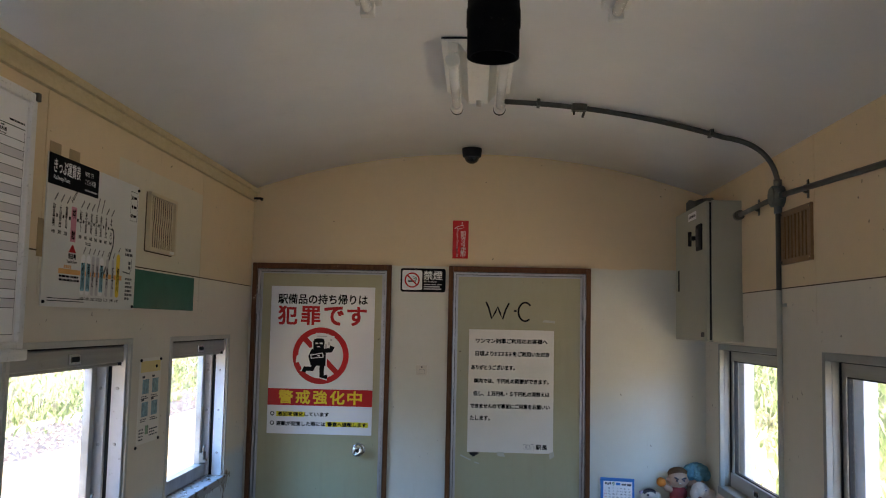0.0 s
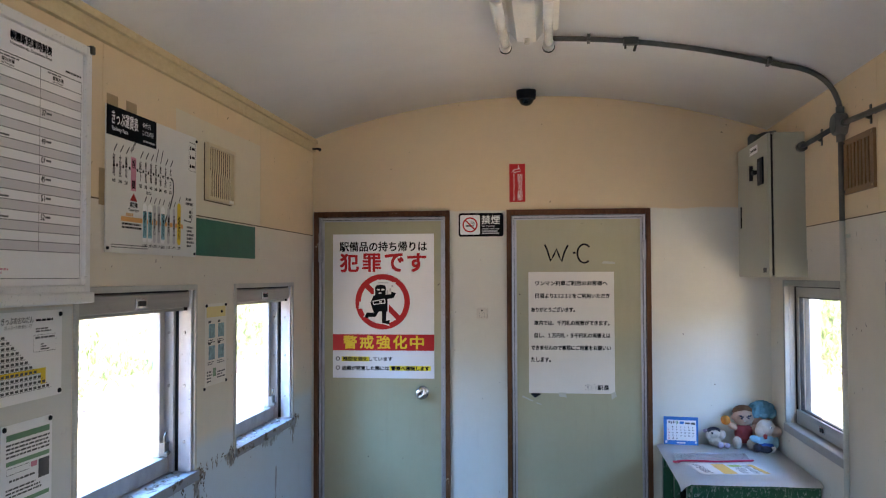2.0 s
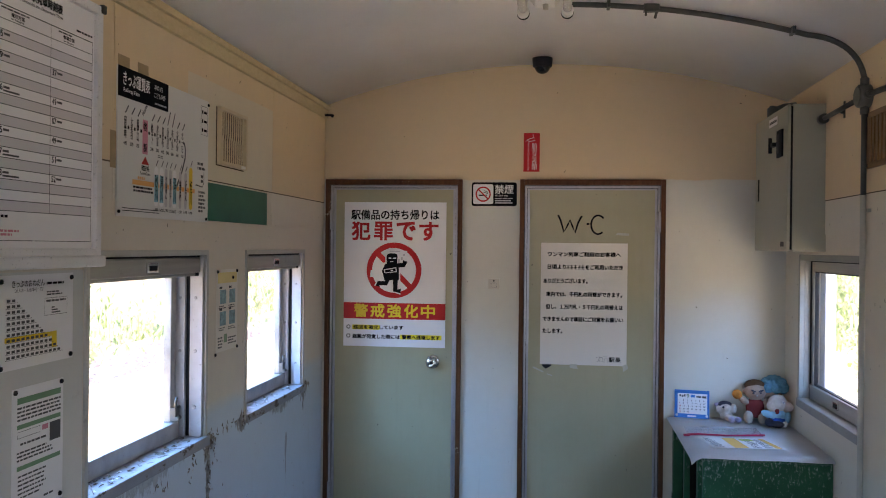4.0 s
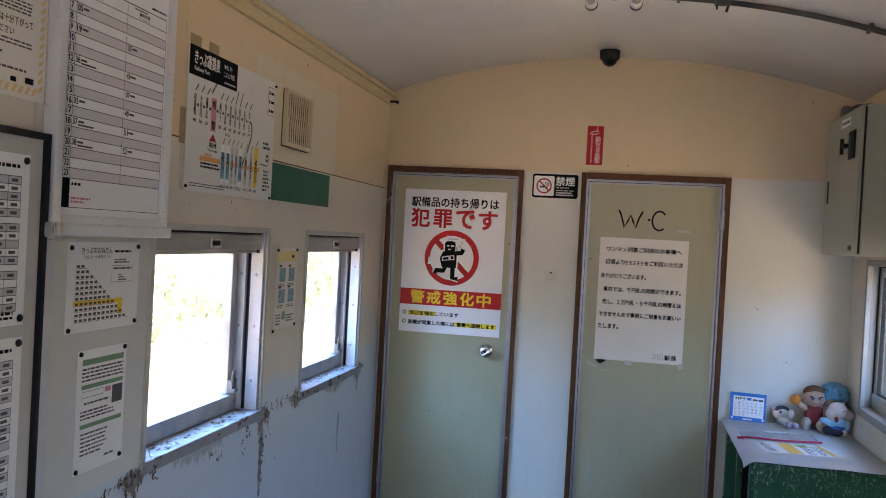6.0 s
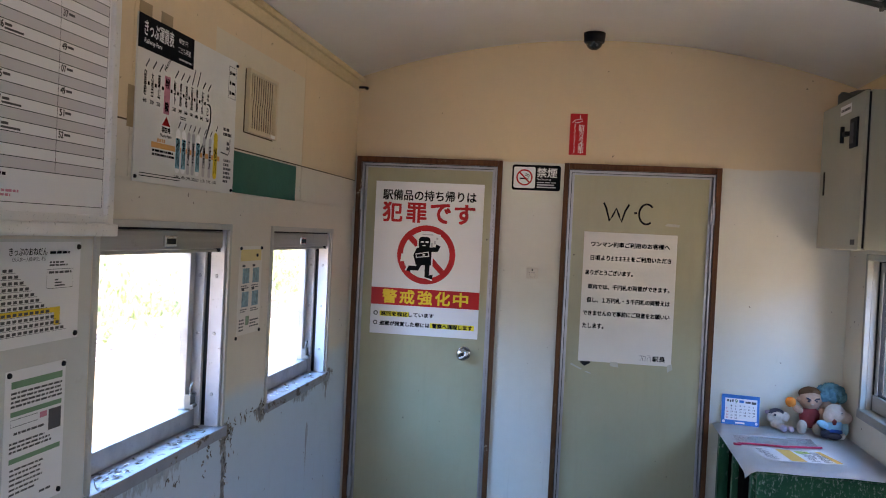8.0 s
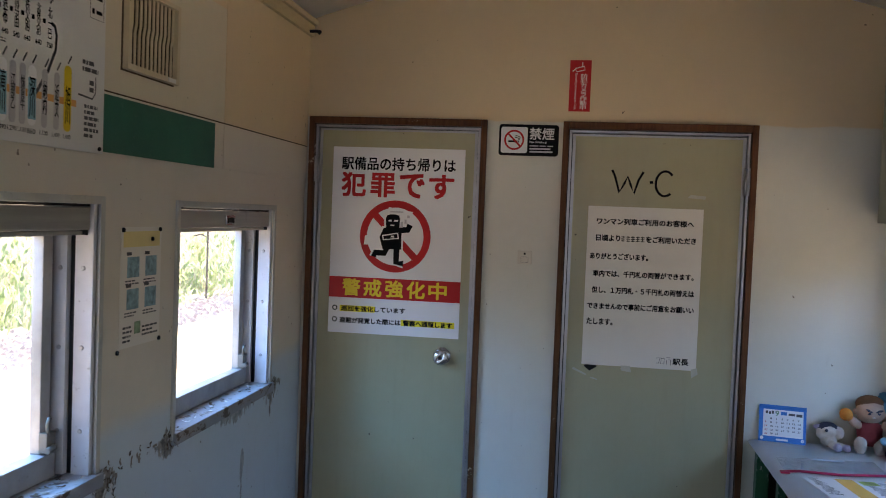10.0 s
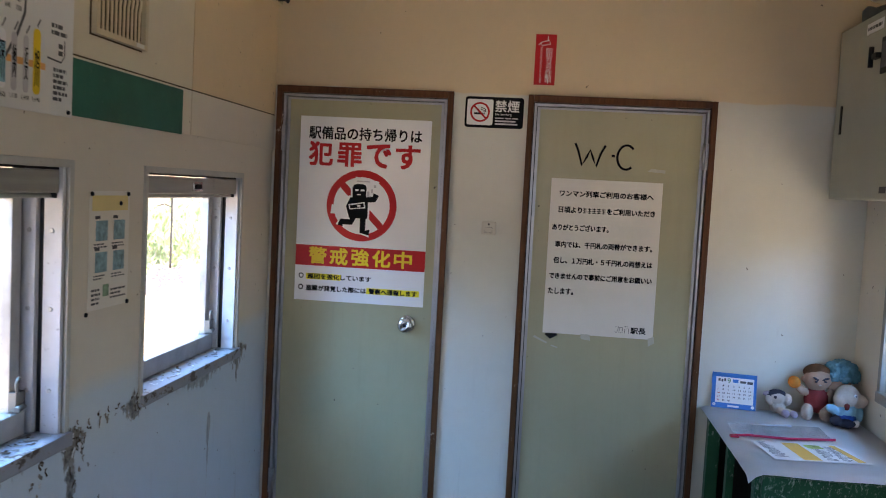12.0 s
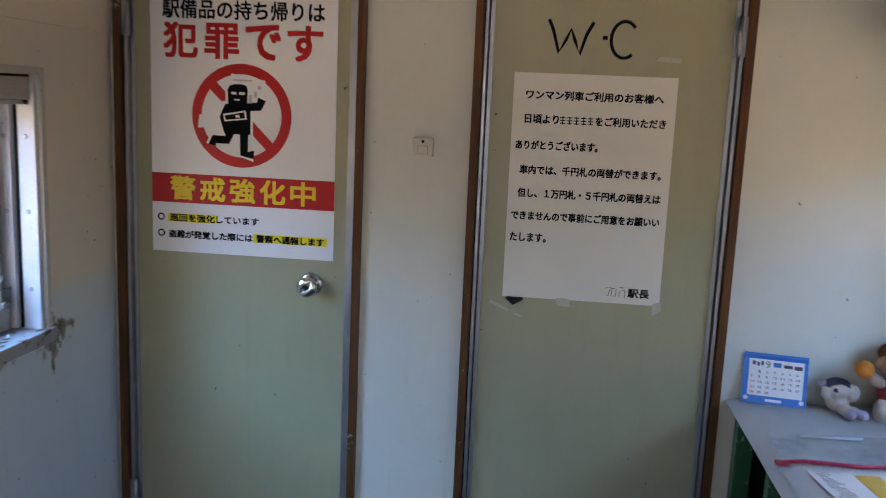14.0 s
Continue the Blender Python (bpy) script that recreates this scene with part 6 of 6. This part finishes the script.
for j in range(nv + 1):
    y = 4.492 - 0.785 * j / nv
    row = []
    for i in range(nu + 1):
        x = 0.618 + 0.540 * i / nu
        z = T + 0.0055 + 0.0016 * noise.noise(Vector((x * 9, y * 7, 1.3))) + 0.001
        over = max(0.0, 0.648 - x)
        front = max(0.0, 3.735 - y)
        z -= over * (0.25 + 0.55 * j / nv) + front * 0.45 + 6 * over * front
        row.append(bm.verts.new((x + 0.012 * over, y + 0.004 * math.sin(x * 21), z)))
    grid.append(row)
for j in range(nv):
    for i in range(nu):
        f = bm.faces.new((grid[j][i], grid[j][i + 1], grid[j + 1][i + 1], grid[j + 1][i]))
        f.smooth = True
bmesh.ops.solidify(bm, geom=bm.faces[:], thickness=-0.0015)
part("sheet", bm, M_CLOTH, cl)
S = T + 0.008

# clear zip folder with leaflets
fo = thing("leaflet_folder", (0.83, 3.96, S), "clear plastic zip folder with a red zip holding leaflets", "folder")


def flat(x0, y0, x1, y1, x2, y2, x3, y3, z, t=0.0008):
    bm = bmesh.new()
    lo = [bm.verts.new((x, y, z)) for x, y in ((x0, y0), (x1, y1), (x2, y2), (x3, y3))]
    hi = [bm.verts.new((v.co.x, v.co.y, z + t)) for v in lo]
    bm.faces.new(lo[::-1]), bm.faces.new(hi)
    for i in range(4):
        bm.faces.new((lo[i], lo[(i + 1) % 4], hi[(i + 1) % 4], hi[i]))
    return bm


part("film", flat(0.665, 4.245, 0.985, 4.275, 0.978, 4.095, 0.655, 4.062, S), M_FILM, fo)
part("zip", tube(bmesh.new(), ((0.653, 4.058, S + 0.005), (0.70, 4.070, S + 0.006), (0.82, 4.066, S + 0.005), (0.983, 4.097, S + 0.006)), 0.0042, 10), M_ZIP, fo, "red plastic zip")
part("zip_pull", boxes((0.636, 0.664, 4.045, 4.066, S, S + 0.007), bevel=0.003), M_ZIP, fo)
lf = thing("leaflet", (0.86, 3.94, S), "white and orange printed leaflet lying on the desk", "leaflet")
z1 = S + 0.001
part("paper", flat(0.695, 4.020, 0.978, 4.042, 1.012, 3.858, 0.722, 3.828, z1), M_PAPER, lf)
part("orange_block", flat(0.788, 4.024, 0.842, 4.028, 0.868, 3.852, 0.812, 3.846, z1 + 0.001, 0.0003), mat("leaflet_orange", (0.78, 0.46, 0.10), 0.45, 0, 0.05), lf)
part("orange_block", flat(0.938, 4.032, 0.960, 4.034, 1.000, 3.866, 0.976, 3.863, z1 + 0.001, 0.0003), mat("leaflet_orange", (0.78, 0.46, 0.10)), lf)
part("green_block", flat(0.855, 4.018, 0.905, 4.022, 0.915, 3.985, 0.863, 3.980, z1 + 0.001, 0.0003), mat("leaflet_green", (0.40, 0.52, 0.12), 0.45, 0, 0.05), lf)
bm = bmesh.new()
rg = random.Random(8)
for k in range(44):
    v = 3.862 + 0.0036 * k
    u = (0.722, 0.878, 0.926)[k % 3] + 0.14 * (3.93 - v) + rg.uniform(-0.003, 0.008)
    box(bm, u, u + rg.uniform(0.018, 0.042), v, v + 0.0034, z1 + 0.001, z1 + 0.0013)
tagged(part("print", bm, M_GREYINK, lf), kind="stuff")
pe = thing("clear_pen", (0.80, 4.19, S), "thin translucent grey pen lying on the folder", "pen")
part("barrel", tube(bmesh.new(), ((0.735, 4.222, S + 0.006), (0.880, 4.236, S + 0.006)), [0.003, 0.0035], 10), M_PALEINK, pe)

# desk calendar
cal = thing("desk_calendar", (0.735, 4.46, S), "blue cardboard desk calendar showing month nine", "calendar")
m = Matrix.Translation((0.652, 4.470, S)) @ pose(0, 0, 0, 0, 0, -9) @ pose(0, 0, 0, 78, 0, 0)
pl = Plane(m)
bm = bmesh.new()
pl.slab(bm, 0, 0.160, 0, 0.132, -0.002, 0.0, 0.0)
pl.part("card", bm, M_BLUE, cal)
bm = bmesh.new()
pl.slab(bm, 0.014, 0.150, 0.020, 0.116, 0.0, 0.0012)
pl.part("page", bm, M_PAPER, cal)
D = 0.0016
pl.text("9", 0.055, 0.067, 0.094, 0.112, D, M_GREENP, cal, 0.02)
pl.rects("month_print", [(0.022, 0.030, 0.100, 0.110), (0.033, 0.040, 0.098, 0.108), (0.043, 0.050, 0.100, 0.111), (0.100, 0.122, 0.098, 0.106), (0.126, 0.146, 0.096, 0.106)], D, M_GREYINK, cal)
pl.rects("blue_mark", [(0.074, 0.094, 0.098, 0.110)], D, M_BLUE, cal)
day = 1
for r in range(5):
    for c in range(7):
        if (r == 0 and c == 0) or day > 30:
            continue
        u, v = 0.020 + 0.0187 * c, 0.080 - 0.0135 * r
        pl.text(str(day), u, u + 0.0045 * len(str(day)), v, v + 0.006, D, M_RED if c == 0 else M_INK, cal, 0.01, "day_number")
        day += 1
pl.rects("footer_print", [(0.060, 0.100, 0.006, 0.013)], D - 0.001, M_PAPER, cal)
pl.rects("header_print", [(0.045, 0.125, 0.121, 0.126)], D - 0.001, M_SKYBLUE, cal)
for u in (0.010, 0.148):
    pl.ring("corner_mark", u + 0.001, 0.012, 0.001, 0.006, D - 0.001, M_PAPER, cal, 16)
bm = bmesh.new()
box(bm, 0, 0.160, 0, 0.128, -0.002, 0.0)
bm.transform(Matrix.Translation((0.652, 4.478, S)) @ pose(0, 0, 0, 0, 0, -9) @ pose(0, 0.045, 0.0, 104, 0, 0))
part("stand", bm, M_BLUE, cal)


# soft toys, each one plain mesh with coloured patches
def toy(name, blobs, mats, label, c):
    """Round forms fused into one skin; each patch takes the cloth of the nearest form."""
    k = 0.86
    bm = bmesh.new()
    forms = []
    for (x, y, z), r, mi, squash, rot in blobs:
        at = Vector((c[0] + k * x, c[1] + k * y, c[2] + k * z))
        ball(bm, at, k * r, mi, squash, rot)
        turn = Matrix.LocRotScale(at, Euler([radians(a) for a in rot]), tuple(k * r * s for s in squash)).inverted()
        forms.append((turn, mi))
    me = bpy.data.meshes.new("tmp_toy")
    bm.to_mesh(me)
    bm.free()
    tmp = new("tmp_toy", me)
    skin = tmp.modifiers.new("skin", "REMESH")
    skin.mode, skin.voxel_size = "VOXEL", 0.0032
    bpy.context.view_layer.update()
    fused = bpy.data.meshes.new_from_object(tmp.evaluated_get(bpy.context.evaluated_depsgraph_get()))
    bpy.data.objects.remove(tmp)
    bm = bmesh.new()
    bm.from_mesh(fused)
    bm.normal_update()
    for f in bm.faces:
        p = f.calc_center_median()
        f.material_index = min(forms, key=lambda q: (q[0] @ p).length)[1]
        f.smooth = True
    for v in bm.verts:
        fluffy = mats[v.link_faces[0].material_index].name == "blue_fluff"
        v.co += 0.0012 * noise.noise_vector(v.co * 60) + v.normal * ((0.006 if fluffy else 0.0008) * noise.noise(v.co * (170 if fluffy else 400)))
        v.co.z = max(v.co.z, c[2] - 0.002)
    ob = part(name, bm, mats)
    return tagged(ob, label, "soft toy", "soft toys on the desk")


def plush(name, c, bscale=600.0):
    return mat(name, c, 0.95, 0, 0.14, 30, 0.7, bscale)


SKIN, BROWN, REDC, PALEP, BLUEH, LBLUE, NAVY, GREYP, PURP, ORNG = plush("skin_plush", (0.42, 0.26, 0.19)), plush("brown_plush", (0.13, 0.06, 0.03)), plush("red_cloth", (0.22, 0.035, 0.035)), plush("pale_plush", (0.52, 0.43, 0.37)), plush("blue_fluff", (0.10, 0.26, 0.34), 250), plush("light_blue_cloth", (0.22, 0.44, 0.58)), plush("blue_cloth", (0.03, 0.10, 0.36)), plush("dark_shoe", (0.05, 0.05, 0.07)), plush("lilac_plush", (0.40, 0.32, 0.40)), plush("orange_plush", (0.62, 0.20, 0.04))
O1 = (1, 1, 1)
N0 = (0, 0, 0)
toy("red_soft_toy", [((0, 0, 0.080), 0.052, 1, (0.95, 0.75, 1.1), N0), ((0, 0, 0.170), 0.054, 0, (1.05, 0.88, 0.98), N0), ((0, 0.012, 0.194), 0.053, 2, (1.06, 0.92, 0.72), N0), ((-0.062, -0.01, 0.120), 0.020, 0, (1.7, 0.9, 0.9), (0, 35, 0)), ((-0.098, -0.015, 0.152), 0.026, 3, O1, N0), ((0.055, -0.012, 0.098), 0.019, 0, (0.9, 0.9, 1.9), N0), ((-0.040, -0.025, 0.030), 0.027, 4, (0.9, 1.1, 1.3), N0), ((0.036, -0.025, 0.026), 0.027, 4, (0.9, 1.1, 1.2), N0), ((-0.053, -0.002, 0.165), 0.014, 0, O1, N0), ((0.053, -0.002, 0.165), 0.014, 0, O1, N0), ((-0.021, -0.047, 0.178), 0.011, 5, (1.5, 0.4, 0.40), (0, 24, 0)), ((0.021, -0.047, 0.178), 0.011, 5, (1.5, 0.4, 0.40), (0, -24, 0)), ((-0.020, -0.049, 0.166), 0.006, 5, (1.3, 0.4, 0.7), N0), ((0.020, -0.049, 0.166), 0.006, 5, (1.3, 0.4, 0.7), N0), ((0, -0.048, 0.150), 0.006, 4, (1.2, 0.4, 0.6), N0)], [SKIN, REDC, BROWN, ORNG, PALEP, GREYP], "soft toy in a red outfit with an orange ball", (1.012, 4.415, S))
toy("blue_haired_soft_toy", [((0, 0, 0.07), 0.050, 1, (1, 0.8, 1.2), N0), ((-0.01, 0, 0.158), 0.052, 0, (1, 0.9, 1), N0)] + [((0.056 * math.cos(a) * math.cos(b), 0.050 * math.sin(a) * math.cos(b) + 0.005, 0.188 + 0.042 * math.sin(b)), 0.026, 2, O1, N0) for a in [k * 0.785 for k in range(8)] for b in (0.0, 0.7, 1.3)], [SKIN, LBLUE, BLUEH], "soft toy with fluffy blue hair", (1.100, 4.432, S))
toy("blue_soft_toy", [((0, 0, 0.060), 0.044, 1, (1.05, 0.85, 1.0), N0), ((0, -0.004, 0.030), 0.042, 2, (1.05, 0.9, 0.75), N0), ((0.004, 0, 0.122), 0.052, 0, (0.95, 0.9, 0.9), N0), ((0.048, -0.006, 0.106), 0.036, 0, (1.1, 0.9, 0.85), N0), ((-0.022, -0.012, 0.110), 0.034, 0, (0.95, 0.9, 1), N0), ((-0.054, -0.018, 0.066), 0.020, 3, (1.6, 0.9, 0.9), (0, 25, 0)), ((0.052, -0.016, 0.050), 0.019, 3, (0.9, 0.9, 1.7), N0), ((-0.046, -0.040, 0.024), 0.022, 4, (1.1, 1.2, 1), N0), ((-0.008, -0.055, 0.018), 0.023, 4, (1.4, 1.1, 0.8), N0), ((0.030, -0.050, 0.018), 0.014, 5, (1, 0.7, 1.3), (0, 30, 0)), ((-0.006, -0.040, 0.084), 0.011, 6, (1, 0.5, 1.3), N0), ((0.024, -0.044, 0.132), 0.007, 5, (1, 0.5, 1), N0), ((0.024, -0.048, 0.132), 0.004, 4, (1, 0.5, 1), N0)], [PALEP, LBLUE, NAVY, LBLUE, GREYP, M_PAPER, REDC], "pale soft toy with a blue shirt and dark shoes", (1.092, 4.345, S))
toy("small_soft_toy", [((0, 0, 0.036), 0.034, 0, (1, 0.8, 1), N0), ((-0.004, 0.004, 0.078), 0.034, 1, (1.25, 0.9, 0.8), N0), ((-0.004, -0.012, 0.070), 0.030, 0, (1.1, 0.8, 0.8), N0), ((0.036, -0.012, 0.066), 0.020, 0, (1, 0.9, 1.3), N0), ((-0.036, -0.010, 0.060), 0.018, 0, (1, 0.9, 1.2), N0), ((0.010, -0.040, 0.018), 0.019, 0, (0.9, 1.7, 0.9), (0, 0, 15)), ((0.036, -0.036, 0.016), 0.017, 0, (0.9, 1.6, 0.9), (0, 0, 40)), ((0.018, -0.068, 0.017), 0.017, 2, O1, N0), ((0.056, -0.058, 0.015), 0.016, 2, O1, N0), ((-0.048, 0, 0.084), 0.014, 2, (1.2, 0.6, 0.8), N0), ((-0.02, -0.034, 0.078), 0.006, 3, O1, N0)], [PALEP, GREYP, PURP, GREYP], "small pale soft toy sitting on the desk", (0.885, 4.440, S))
